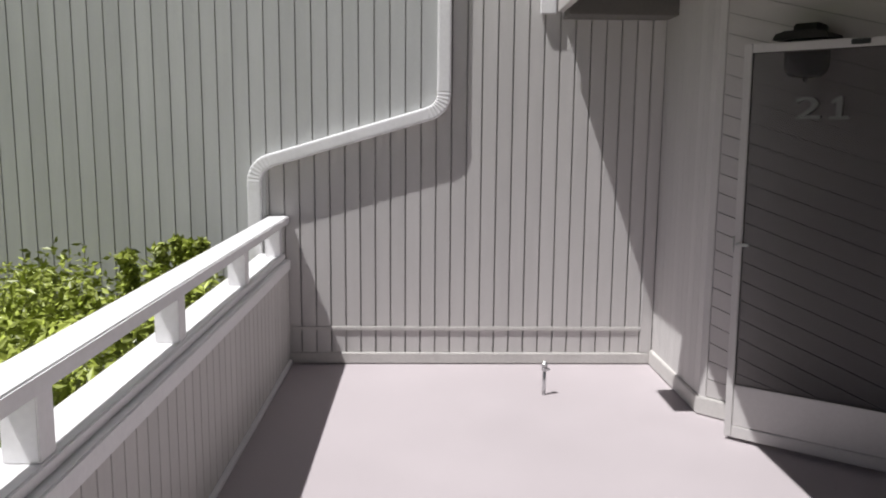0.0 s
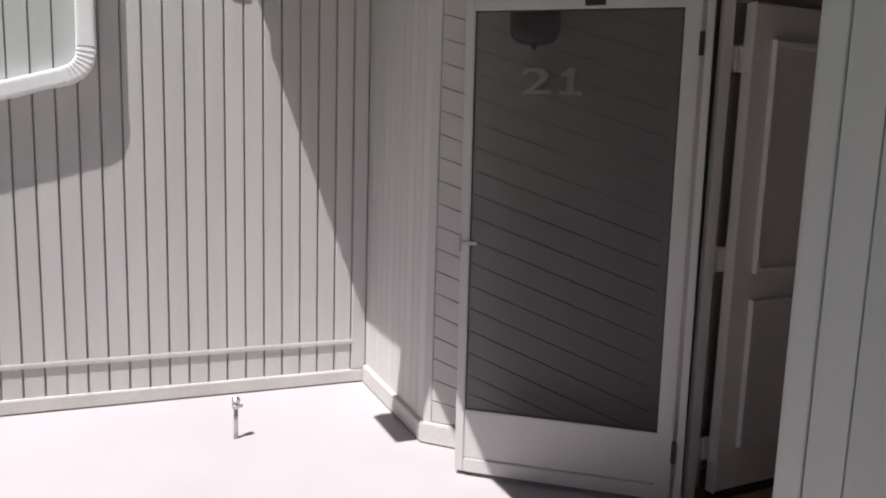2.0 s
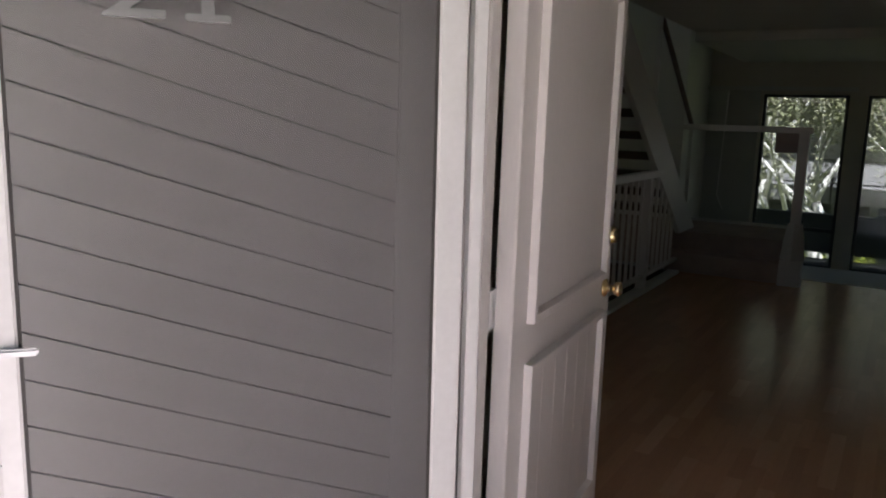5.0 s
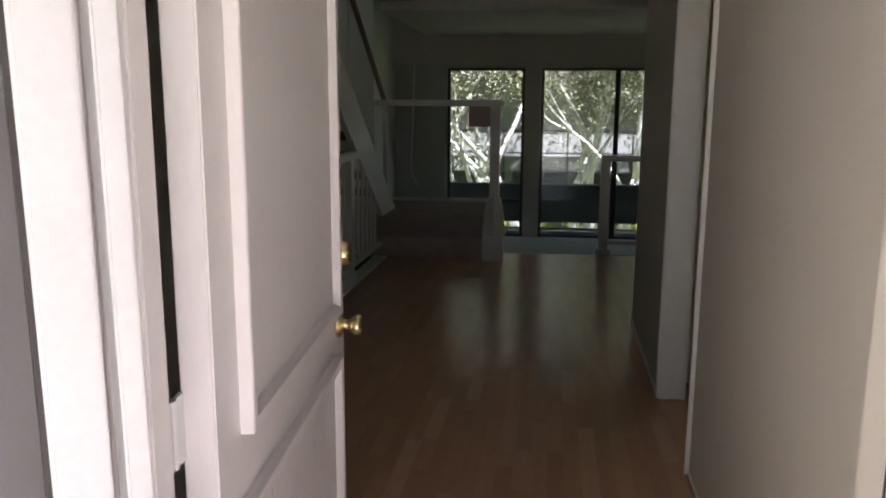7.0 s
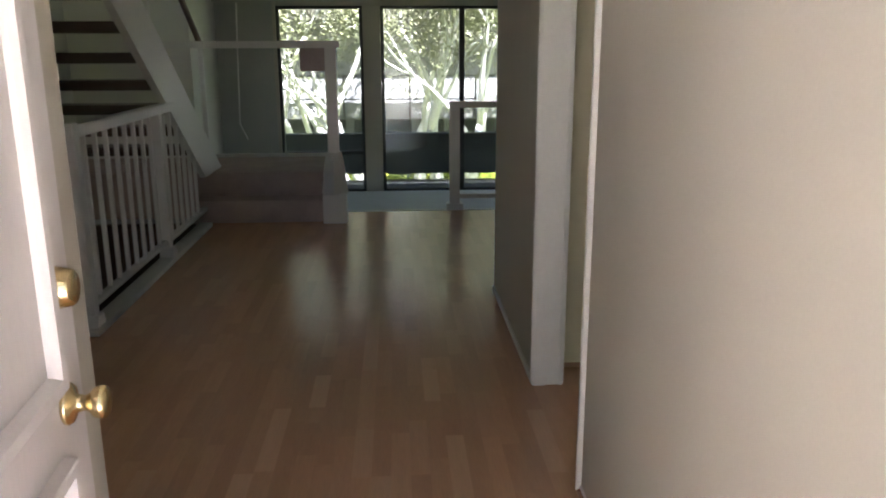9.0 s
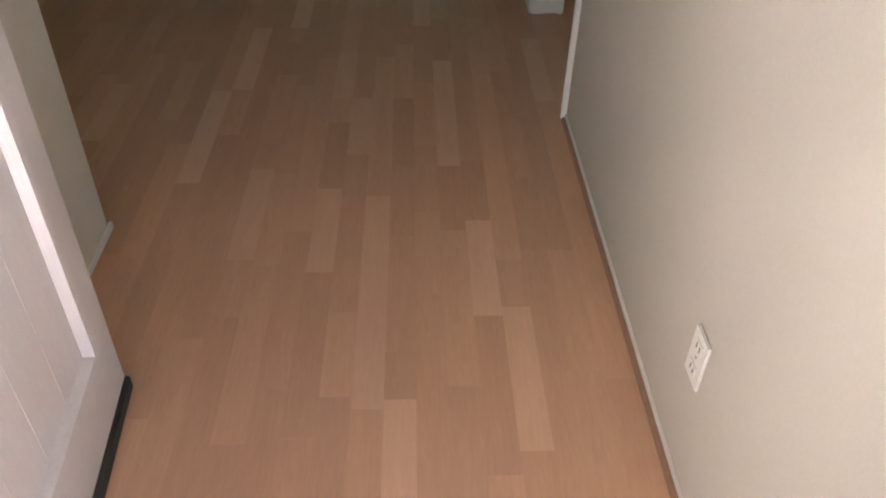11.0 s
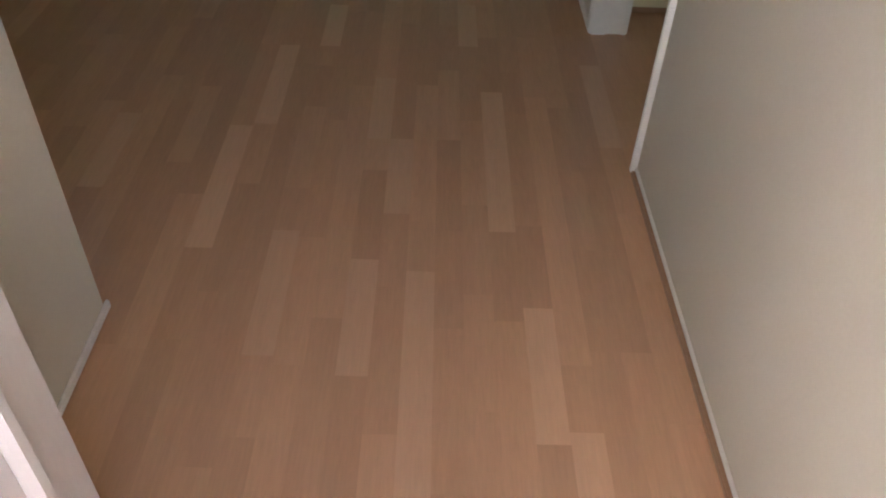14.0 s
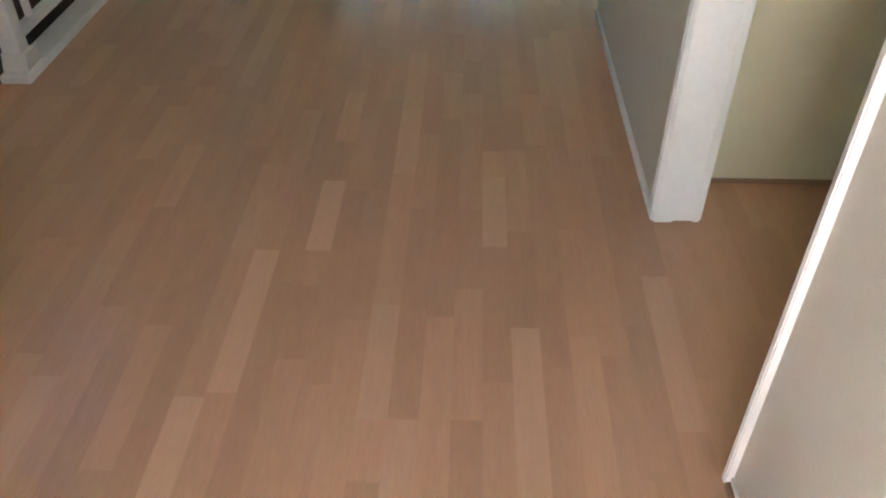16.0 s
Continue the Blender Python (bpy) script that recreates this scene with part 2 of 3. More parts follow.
def structure(name, bm, material, label, category):
    ob = linked(name, bm, material)
    HOME[ob.name] = Matrix()
    return tagged(ob, label, category, kind="structure")


def pieces(name, bm, material, parent, poses):
    """Alike pieces of one mesh, each an object under its parent."""
    me = bpy.data.meshes.new(name)
    bm.to_mesh(me)
    bm.free()
    me.materials.append(material)
    for m in poses:
        ob = new(name, me)
        ob.parent = parent
        ob.matrix_basis = m


# ---- outside: ground, deck, walls ----
GROUND = -2.7
structure("ground", prism([(-400, -400), (400, -400), (400, 400), (-400, 400)], GROUND - 0.5, GROUND, "z"), M_GROUND,
          "patchy brown and green ground below the raised deck", "ground")
structure("deck_floor", box(-0.66, 2.86, -5.0, 5.64, -0.16, 0.0), M_DECK, "pinkish grey coated walkway deck in full sun", "floor")

BACK = 5.53                 # face of the grooved wall that ends the walkway
north = structure("wall_north", box(-0.80, 2.14, BACK + 0.014, BACK + 0.14, 0.0, 3.3), M_GROOVE, "grey vertical grooved board wall at the end of the deck", "wall")
pitch = 0.1017
pieces("board", box(0.0045, pitch - 0.0045, BACK, BACK + 0.016, 0.26, 3.3, 0.003), M_SIDING, north, [pose(-0.7432 + i * pitch, 0, 0) for i in range(26)])
pieces("board", box(0.0045, pitch - 0.0045, BACK, BACK + 0.016, 0.07, 0.238, 0.003), M_SIDING, north, [pose(-0.7432 + i * pitch, 0, 0) for i in range(26)])
part("batten", box(-0.72, 1.93, BACK - 0.010, BACK + 0.018, 0.236, 0.262, 0.004), M_TRIM, north)
part("baseboard", box(-0.72, 1.975, BACK - 0.022, BACK + 0.018, 0.006, 0.078, 0.005), M_TRIM, north)
part("corner_board", box(1.904, 1.985, BACK - 0.014, BACK + 0.018, 0.08, 3.3, 0.004), M_SIDING, north)

# the outer skin that stands proud of the grooved wall, its lower edge sloping with the downspout
SKIN = 5.507
skin_poly = [(-7.0, GROUND), (-0.74, GROUND), (-0.74, 1.34), (-0.60, 1.41), (0.522, 1.75), (0.522, 4.2), (-7.0, 4.2)]
skin = structure("wall_north_outer", prism(skin_poly, SKIN + 0.012, BACK - 0.003), M_GROOVE, "grey-green wide board outer wall skin above the hedge", "wall")


def skin_foot(x):
    if x < -0.74:
        return GROUND
    return 1.36 + max(0.0, x + 0.62) * 0.302


wide = 0.1025               # board width of the outer skin
cuts = [0.519, *[-0.552 + k * wide for k in range(9, -58, -1)]]
for x1, xn in zip(cuts, cuts[1:]):
    x0 = xn + 0.009
    part("board", prism([(x0, skin_foot(x0) if x1 > -0.70 else GROUND), (x1, skin_foot(x1) if x1 > -0.70 else GROUND), (x1, 4.2), (x0, 4.2)], SKIN, SKIN + 0.014), M_SIDING_W, skin)

# short west-facing return beside the grooved wall
SHORT = 1.99
short = structure("wall_return", box(SHORT + 0.012, SHORT + 0.13, 4.56, BACK + 0.014, 0.0, 2.42), M_GROOVE, "grey shaded board return wall", "wall")
pieces("board", box(SHORT, SHORT + 0.014, 0.001, 0.0962, 0.10, 2.42, 0.001), M_SIDING, short, [pose(0, 4.555 + i * 0.0975, 0) for i in range(10)])
part("baseboard", box(SHORT - 0.022, SHORT + 0.014, 4.538, BACK - 0.022, 0.004, 0.105, 0.006), M_TRIM, short)

# slanting-board wall at 45 degrees between the return and the entry
DIAG = Matrix.Translation((SHORT, 4.55, 0)) @ Matrix.Rotation(radians(-45), 4, "Z")     # local x runs along the wall, -y is its face
DIAG_LEN = 1.16
diag = structure("wall_slant", box(0.0, DIAG_LEN, 0.012, 0.12, 0.0, 2.42), M_GROOVE, "grey slanted board wall behind the open screen door", "wall")
diag.matrix_basis = DIAG
HOME[diag.name] = DIAG
DROP, STEP = 0.302, 0.1065


def slanted(k):
    """One slanting board clipped to the wall's height, between its corner and the jamb trim."""
    a, b = 0.042, 1.059
    lo = lambda x: k * STEP + 0.012 - DROP * x
    pts = [(a, lo(a) + 0.0048), (b, lo(b) + 0.0048), (b, lo(b) + STEP), (a, lo(a) + STEP)]
    pts = [(x, min(2.42, max(0.10, z))) for x, z in pts]
    keep = []
    for p in pts:
        if p not in keep:
            keep.append(p)
    return keep


for k in range(1, 27):
    pts = slanted(k)
    if len(pts) < 3 or max(p[1] for p in pts) - min(p[1] for p in pts) < 0.02:
        continue
    bm = prism(pts, 0.0, 0.014)
    ob = linked("board", bm, M_DIAG)
    ob.parent = diag
for nm, b3, m3 in (("corner_board", box(-0.004, 0.04, -0.004, 0.014, 0.0, 2.42, 0.003), M_SIDING), ("jamb_trim", box(1.06, DIAG_LEN - 0.005, -0.006, 0.014, 0.0, 2.42, 0.004), M_SIDING),
                   ("baseboard", box(-0.014, 1.06, -0.024, 0.012, 0.004, 0.105, 0.006), M_TRIM)):
    ob = linked(nm, b3, m3)
    ob.parent = diag

# near wall beside the walk, and the entry recess
NEAR = 2.02
near = structure("wall_near", box(NEAR + 0.012, NEAR + 0.12, -5.0, 2.412, 0.0, 2.42), M_GROOVE, "grey vertical board wall beside the entry recess", "wall")
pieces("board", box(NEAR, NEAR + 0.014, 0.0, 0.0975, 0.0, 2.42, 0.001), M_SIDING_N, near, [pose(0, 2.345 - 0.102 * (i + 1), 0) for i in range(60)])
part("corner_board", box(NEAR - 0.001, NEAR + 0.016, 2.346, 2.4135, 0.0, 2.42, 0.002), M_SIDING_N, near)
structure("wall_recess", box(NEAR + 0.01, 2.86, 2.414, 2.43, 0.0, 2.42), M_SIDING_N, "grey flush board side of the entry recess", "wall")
structure("wall_entry_head", box(2.84, 2.96, 2.40, 3.86, 2.12, 2.62), M_WALL, "painted wall over the entry door", "wall")
structure("wall_entry_side", box(2.84, 2.96, 2.30, 2.615, 0.0, 2.12), M_WALL, "painted wall beside the entry door", "wall")
structure("wall_entry_left", box(2.803, 2.96, 3.701, 4.0, 0.0, 2.12), M_WALL, "painted wall on the hinge side of the entry", "wall")

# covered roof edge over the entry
roof = structure("porch_roof", box(1.30, 3.2, -5.0, BACK - 0.001, 2.425, 2.75), M_SOFFIT, "flat roof over the entry, its soffit coloured dark for shade", "roof")
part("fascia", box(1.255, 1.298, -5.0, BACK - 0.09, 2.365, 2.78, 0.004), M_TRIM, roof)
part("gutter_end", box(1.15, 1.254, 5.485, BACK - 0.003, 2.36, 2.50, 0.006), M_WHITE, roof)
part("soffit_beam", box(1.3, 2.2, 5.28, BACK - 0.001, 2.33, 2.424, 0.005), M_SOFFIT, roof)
part("rafter_box", box(0.98, 1.254, 4.12, 4.49, 2.39, 2.52, 0.006), M_TRIM, roof)
part("upper_wall", box(2.2, 2.4, -5.0, 5.5, 2.751, 5.2), M_SIDING, roof)

# ---- parapet and rail ----
PAR = -0.52
par = structure("wall_parapet", box(PAR - 0.09, PAR - 0.012, -5.0, BACK - 0.003, GROUND, 0.662), M_GROOVE, "grey vertical board parapet of the walkway", "wall")
pieces("board", box(PAR - 0.014, PAR, 0.0, 0.097, 0.03, 0.661, 0.002), M_SIDING, par, [pose(0, 5.425 - 0.103 * i, 0) for i in range(66)])
part("base_trim", box(PAR - 0.005, PAR + 0.02, -5.0, BACK - 0.024, 0.002, 0.038, 0.006), M_WHITE, par)

rail = thing("balcony_railing", (PAR, 3.0, 0.662), "thick white painted timber railing along the deck parapet", "railing")
part("ledge", box(-0.705, -0.535, -5.0, BACK - 0.025, 0.735, 0.777, 0.006), M_WHITE, rail)
part("apron", box(-0.600, -0.503, -5.0, BACK - 0.025, 0.662, 0.735, 0.006), M_WHITE, rail)
part("top_rail", box(-0.645, -0.510, -5.0, BACK - 0.003, 0.972, 1.026, 0.006), M_WHITE, rail)
for y in (5.34, 4.345, 3.20, 2.075, 0.95, -0.18, -1.3):
    part("post", box(-0.640, -0.545, y, y + 0.088, 0.777, 0.973, 0.004), M_WHITE, rail)


# ---- downspout ----
def bend(a, b, c, r, n=8):
    """Points of a rounded corner at b between a and c."""
    a, b, c = Vector(a), Vector(b), Vector(c)
    p, q = b + (a - b).normalized() * r, b + (c - b).normalized() * r
    return [(p.lerp(b, t)).lerp(b.lerp(q, t), t) for t in [i / n for i in range(n + 1)]]


YP = SKIN - 0.029
spout = thing("downspout", (-0.71, YP, GROUND), "white metal downspout with corrugated elbows on the wall", "downspout")
k0, k1, k2, k3 = (0.525, YP, 4.0), (0.525, YP, 1.74), (-0.727, YP, 1.365), (-0.727, YP, GROUND)
FL = (0.09, 0.056)
e1, e2 = bend(k0, k1, k2, 0.11), bend(k1, k2, k3, 0.12)
part("upper_pipe", tube([k0, e1[0]], 1.0, 16, flat=FL), M_WHITE, spout, smooth=False)
part("slanted_pipe", tube([e1[-1], e2[0]], 0.99, 16, flat=FL), M_WHITE, spout)
part("lower_pipe", tube([e2[-1], k3], 1.0, 16, flat=FL), M_WHITE, spout)


def ribbed(pts):
    out, rr = [], []
    for i in range(len(pts) - 1):
        for s in (0.0, 0.5):
            out.append(pts[i].lerp(pts[i + 1], s))
            rr.append(1.06 if s else 0.99)
    return tube(out + [pts[-1]], rr + [1.0], 16, flat=FL)


part("elbow", ribbed(e1), M_WHITE, spout)
part("elbow", ribbed(e2), M_WHITE, spout)
for x, z in ((0.525, 1.86), (-0.727, 1.22)):
    part("band", tube([(x, YP, z), (x, YP, z + 0.03)], 1.05, 16, flat=FL), M_WHITE, spout)

# ---- floor drain stub ----
stub = thing("vent_stub", (1.14, 4.87, 0), "short grey metal pipe stub standing on the deck", "pipe stub")
part("pipe", tube([(1.14, 4.87, 0), (1.142, 4.872, 0.17)], 0.011, 10), M_STEEL, stub, smooth=True)
part("collar", turned([(0.016, 0.15), (0.018, 0.155), (0.018, 0.17), (0.014, 0.175)], (1.142, 4.872, 0)), M_STEEL, stub)
part("cap", turned([(0.012, 0.175), (0.020, 0.18), (0.020, 0.198), (0.008, 0.21)], (1.142, 4.872, 0)), M_STEEL, stub)
part("spout", tube([(1.142, 4.872, 0.16), (1.175, 4.872, 0.16)], 0.008, 8), M_STEEL, stub)

# ---- entry frame ----
entry = structure("door_frame", box(2.802, 2.852, 3.60, 3.70, 0.0, 2.07, 0.003), M_DOORPAINT, "off-white painted entry door frame", "door frame")
part("right_jamb", box(2.847, 2.955, 2.616, 2.700, 0.0, 2.07, 0.003), M_WALL, entry)
part("head", box(2.845, 2.955, 2.700, 3.70, 2.045, 2.10, 0.003), M_DOORPAINT, entry)
part("left_casing", box(2.765, 2.801, 3.632, 3.690, 0.0, 2.15, 0.005), M_DOORPAINT, entry)
part("right_casing", box(2.795, 2.846, 2.630, 2.710, 0.0, 2.15, 0.005), M_DOORPAINT, entry)
part("head_casing", box(2.785, 2.846, 2.586, 3.704, 2.075, 2.152, 0.005), M_DOORPAINT, entry)
part("weatherstrip", box(2.775, 2.801, 3.622, 3.631, 0.01, 2.07, 0.003), M_RUBBER, entry)
part("weatherstrip", box(2.8485, 2.858, 2.701, 2.707, 0.01, 2.04, 0.002), M_RUBBER, entry)
part("threshold", box(2.80, 2.955, 2.712, 3.598, -0.01, 0.014, 0.004), M_BLACK, entry)

# ---- entry door leaf, open into the hall ----
LEAF = Matrix.Translation((2.922, 3.570, 0)) @ Matrix.Rotation(radians(4.3), 4, "Z")
leaf = thing("entry_door", (0, 0, 0), "off-white two-panel entry door standing open", "door")
L, TH = 0.955, 0.050


def grooved_leaf():
    return box(0.0, L, 0.0, TH, 0.03, 2.035, 0.003)


part("leaf", grooved_leaf(), M_DOORPAINT, leaf)
RS, MW = 0.118, 0.030       # free-edge stile, moulding width


def moulded_frame(x0, x1, z0, z1, width):
    """A mitred moulding round a panel, steep outside and rounded down to the panel."""
    bm = bmesh.new()
    rings = []
    for inset, y in ((0.0, 0.001), (0.001, -0.021), (0.004, -0.023), (width - 0.008, -0.022), (width - 0.003, -0.012), (width, -0.003), (width, 0.001)):
        rings.append([bm.verts.new(p) for p in ((x0 + inset, y, z0 + inset), (x1 - inset, y, z0 + inset), (x1 - inset, y, z1 - inset), (x0 + inset, y, z1 - inset))])
    for p, q in zip(rings, rings[1:] + rings[:1]):
        for i in range(4):
            bm.faces.new((p[i], p[(i + 1) % 4], q[(i + 1) % 4], q[i]))
    bmesh.ops.recalc_face_normals(bm, faces=list(bm.faces))
    return bm


for z0, z1 in ((0.225, 0.862), (0.972, 1.90)):
    a, b = 0.105, L - RS
    part("moulding", moulded_frame(a, b, z0, z1, MW), M_DOORPAINT, leaf)
    count = 6 if z0 < 0.5 else 1
    slat = (b - a - 2 * MW) / count
    for i in range(count):
        x = a + MW + i * slat
        part("panel", box(x, x + slat - 0.0008, -0.0045, 0.001, z0 + MW, z1 - MW, 0.0008), M_DOORPAINT, leaf)
part("sweep", box(0.004, L + 0.001, -0.010, TH + 0.006, 0.006, 0.042, 0.003), M_RUBBER, leaf, "dark rubber door sweep")
kx = L - 0.079
part("knob", turned([(0.032, 0.0), (0.033, -0.005), (0.029, -0.010), (0.015, -0.014), (0.012, -0.028), (0.016, -0.036), (0.023, -0.041), (0.026, -0.050), (0.025, -0.058), (0.020, -0.062), (0.008, -0.063)],
                    (kx, 0, 0.931), 24, "y"), M_BRASS, leaf, "polished brass door knob", True)
part("latch_plate", box(L - 0.001, L + 0.002, 0.010, 0.034, 0.907, 0.967), M_BRASS, leaf, "brass latch plate")
part("deadbolt", turned([(0.032, 0.0), (0.033, -0.004), (0.027, -0.032), (0.024, -0.036), (0.008, -0.036)], (kx - 0.008, 0, 1.117), 24, "y"), M_BRASS, leaf, "polished brass deadbolt", True)
part("deadbolt_plate", box(L - 0.001, L + 0.002, 0.012, 0.032, 1.087, 1.147), M_BRASS, leaf, "brass deadbolt plate")
for z in (0.22, 1.03, 1.82):
    hb = part("hinge", tube([(-0.034, 0.050, z - 0.05), (-0.034, 0.050, z + 0.05)], 0.009, 10), M_SCREENFRAME, leaf, "white painted hinge")
    part("hinge_leaf", box(-0.062, 0.001, 0.045, 0.051, z - 0.05, z + 0.05), M_SCREENFRAME, leaf, "white painted hinge leaf")
leaf.matrix_basis = LEAF

# ---- screen door, swung out against the slanted wall ----
SW = 0.92
hx, hy = 2.715, 3.598
ang = math.atan2(0.622, -0.770)
SAG = radians(0.5)         # the free edge hangs a little low
SCREEN = Matrix.Translation((hx, hy, 0.006)) @ Matrix.Rotation(ang, 4, "Z") @ Matrix.Rotation(SAG, 4, "Y")     # local x from hinge to free edge; +y faces the walkway
scr = thing("screen_door", (0, 0, 0), "open white aluminium screen door with dark mesh", "screen door")
ST, LK = 0.052, 0.040
D0, D1 = -0.014, 0.014
part("hinge_stile", box(0.0, ST + 0.012, D0, D1, 0.02, 2.038, 0.004), M_SCREENFRAME, scr)
part("lock_stile", box(SW - LK, SW, D0, D1, 0.02, 2.038, 0.004), M_SCREENFRAME, scr)
part("top_frame", box(ST + 0.012, SW - LK, D0 + 0.001, D1 - 0.001, 1.995, 2.037, 0.004), M_SCREENFRAME, scr)
part("kick_panel", box(ST + 0.012, SW - LK, D0 + 0.004, D1 - 0.004, 0.085, 0.305, 0.003), M_SCREENFRAME, scr)
part("bottom_rail", box(ST + 0.012, SW - LK, D0 + 0.001, D1 + 0.004, 0.02, 0.084, 0.004), M_SCREENFRAME, scr)
part("mesh", box(ST + 0.012, SW - LK, -0.0015, 0.0015, 0.305, 1.995), M_MESH, scr, "fine dark insect mesh")
for nm, b3 in (("spline", box(SW - LK - 0.006, SW - LK, 0.002, 0.008, 0.305, 1.995)), ("spline", box(ST + 0.012, ST + 0.018, 0.002, 0.008, 0.305, 1.995)),
               ("spline", box(ST + 0.018, SW - LK - 0.006, 0.002, 0.008, 1.989, 1.995)), ("spline", box(ST + 0.018, SW - LK - 0.006, 0.002, 0.008, 0.305, 0.311))):
    part(nm, b3, M_RUBBER, scr)
part("latch_bar", box(SW - 0.004, SW + 0.003, D0, D1 + 0.012, 1.005, 1.085, 0.003), M_STEEL, scr, "grey metal latch")
part("latch_handle", box(SW - 0.075, SW - 0.01, D1, D1 + 0.016, 1.035, 1.05, 0.004), M_STEEL, scr, "grey metal latch handle")
part("closer_bracket", box(0.36, 0.44, D1 - 0.002, D1 + 0.010, 2.006, 2.030, 0.002), M_BLACK, scr, "black closer bracket")
for z in (0.23, 1.86):
    part("hinge", box(-0.014, 0.006, -0.006, 0.022, z - 0.045, z + 0.045, 0.002), M_BLACK, scr, "black screen door hinge")
part("hinge_strip", box(-0.045, -0.016, -0.02, 0.012, 0.01, 2.06, 0.003), M_SCREENFRAME, scr)
scr.matrix_basis = SCREEN

# ---- house number on the slanted wall, seen through the mesh ----
number = thing("house_number", (0, 0, 0), "white slab numerals 21 fixed to the slanted wall", "house number")


def numeral(text, x0, x1, z0, z1):
    """One numeral of the built-in font, widened to its place on the wall."""
    cur = bpy.data.curves.new("numeral", "FONT")
    cur.body, cur.extrude, cur.offset = text, 0.05, 0.008
    tmp = new("numeral_curve", cur)
    bpy.context.view_layer.update()
    me = bpy.data.meshes.new_from_object(tmp.evaluated_get(bpy.context.evaluated_depsgraph_get()))
    bpy.data.objects.remove(tmp)
    xs, ys = [v.co.x for v in me.vertices], [v.co.y for v in me.vertices]
    sx, sy = (x1 - x0) / (max(xs) - min(xs)), (z1 - z0) / (max(ys) - min(ys))
    for v in me.vertices:
        v.co = ((v.co.x - min(xs)) * sx + x0, -0.02 - v.co.z * 0.3, (v.co.y - min(ys)) * sy + z0)
    me.materials.clear()
    me.materials.append(M_NUMERAL)
    ob = new("numeral", me)
    ob.parent = number
    return ob


numeral("2", 0.432, 0.556, 1.676, 1.786)
one = linked("numeral", prism([(0.628, 1.676), (0.654, 1.676), (0.654, 1.786), (0.636, 1.786), (0.604, 1.762), (0.604, 1.748), (0.628, 1.758)], -0.034, -0.003), M_NUMERAL)
one.parent = number
serif = linked("serif", box(0.596, 0.688, -0.035, -0.003, 1.674, 1.690, 0.002), M_NUMERAL)
serif.parent = one
number.matrix_basis = DIAG

# ---- lantern on the slanted wall ----
lant = thing("wall_lantern", (0, 0, 0), "dark bronze jar lantern above the screen door", "wall lamp")
LX = 0.505                  # lantern's middle along the wall
part("back_plate", box(LX - 0.06, LX + 0.06, -0.03, 0.0, 1.90, 2.10, 0.006), M_LANTERN, lant)
part("top_block", box(LX - 0.06, LX + 0.06, -0.17, -0.03, 2.091, 2.13, 0.008), M_LANTERN, lant)
part("cap", prism([(LX - 0.13, 2.05), (LX + 0.13, 2.05), (LX + 0.115, 2.078), (LX + 0.07, 2.09), (LX - 0.07, 2.09), (LX - 0.115, 2.078)], -0.24, -0.002), M_LANTERN, lant)
part("glass_jar", turned([(0.03, 1.872), (0.070, 1.878), (0.094, 1.898), (0.104, 1.93), (0.104, 2.05)], (LX, -0.125, 0), 24), M_DARKGLASS, lant, "smoked glass lantern jar", True)
part("finial", turned([(0.004, 1.852), (0.012, 1.856), (0.014, 1.866), (0.006, 1.872)], (LX, -0.125, 0), 12), M_LANTERN, lant)
lant.matrix_basis = DIAG

# ---- hall: walls ----
CEIL = 2.40
HALL_A = 2.527              # face of the first stretch of the right-hand wall
HALL_S = 2.54               # face of its second stretch, past the side doorway
structure("subfloor", prism([(2.955, 0.3), (9.85, 0.3), (9.85, 4.80), (6.62, 4.80), (6.62, 6.3), (2.955, 6.3)], -0.2, -0.010, "z"), M_SUBFLOOR, "dark base under the laminate planks", "floor")
ws1 = structure("wall_south_1", box(2.957, 5.011, HALL_A - 0.125, HALL_A, 0.0, CEIL), M_WALL, "smooth cream painted hall wall", "wall")
part("end_casing", box(5.012, 5.030, HALL_A - 0.13, HALL_A + 0.017, 0.0, 2.08, 0.003), M_IVORY, ws1)
part("base_bead", box(2.957, 5.011, HALL_A, HALL_A + 0.006, 0.013, 0.026, 0.002), M_IVORY, ws1)
part("shoe_moulding", box(2.957, 5.011, HALL_A + 0.001, HALL_A + 0.016, -0.002, 0.012, 0.003), M_SHOE, ws1)
part("header", box(5.031, 5.879, HALL_S - 0.125, HALL_S, 2.08, CEIL), M_WALL, ws1)
ws2 = structure("wall_south_2", box(5.901, 7.30, HALL_S - 0.125, HALL_S, 0.0, CEIL), M_WALL, "cream painted wall past the side doorway", "wall")
part("end_casing", box(5.880, 5.900, HALL_S - 0.135, HALL_S + 0.010, 0.0, 2.08, 0.004), M_IVORY, ws2)
part("casing_bead", box(5.873, 5.8805, HALL_S - 0.052, HALL_S + 0.001, 0.0, 2.08, 0.002), M_IVORY, ws2)
part("casing_bead", box(5.876, 5.8805, HALL_S - 0.128, HALL_S - 0.110, 0.0, 2.08, 0.002), M_IVORY, ws2)
part("face_casing", box(5.9005, 5.922, HALL_S, HALL_S + 0.010, 0.0, 2.08, 0.003), M_IVORY, ws2)
part("baseboard", box(5.923, 7.30, HALL_S, HALL_S + 0.010, 0.0, 0.035, 0.003), M_IVORY, ws2)
kit = structure("wall_side_room", box(6.06, 6.16, 0.3, HALL_S - 0.126, 0.03, CEIL), M_CREAM, "cream wall of the side room, tinted yellow for warm light", "wall")
part("toe_gap", box(6.075, 6.16, 0.3, HALL_S - 0.126, 0.0, 0.03), M_SUBFLOOR, kit)
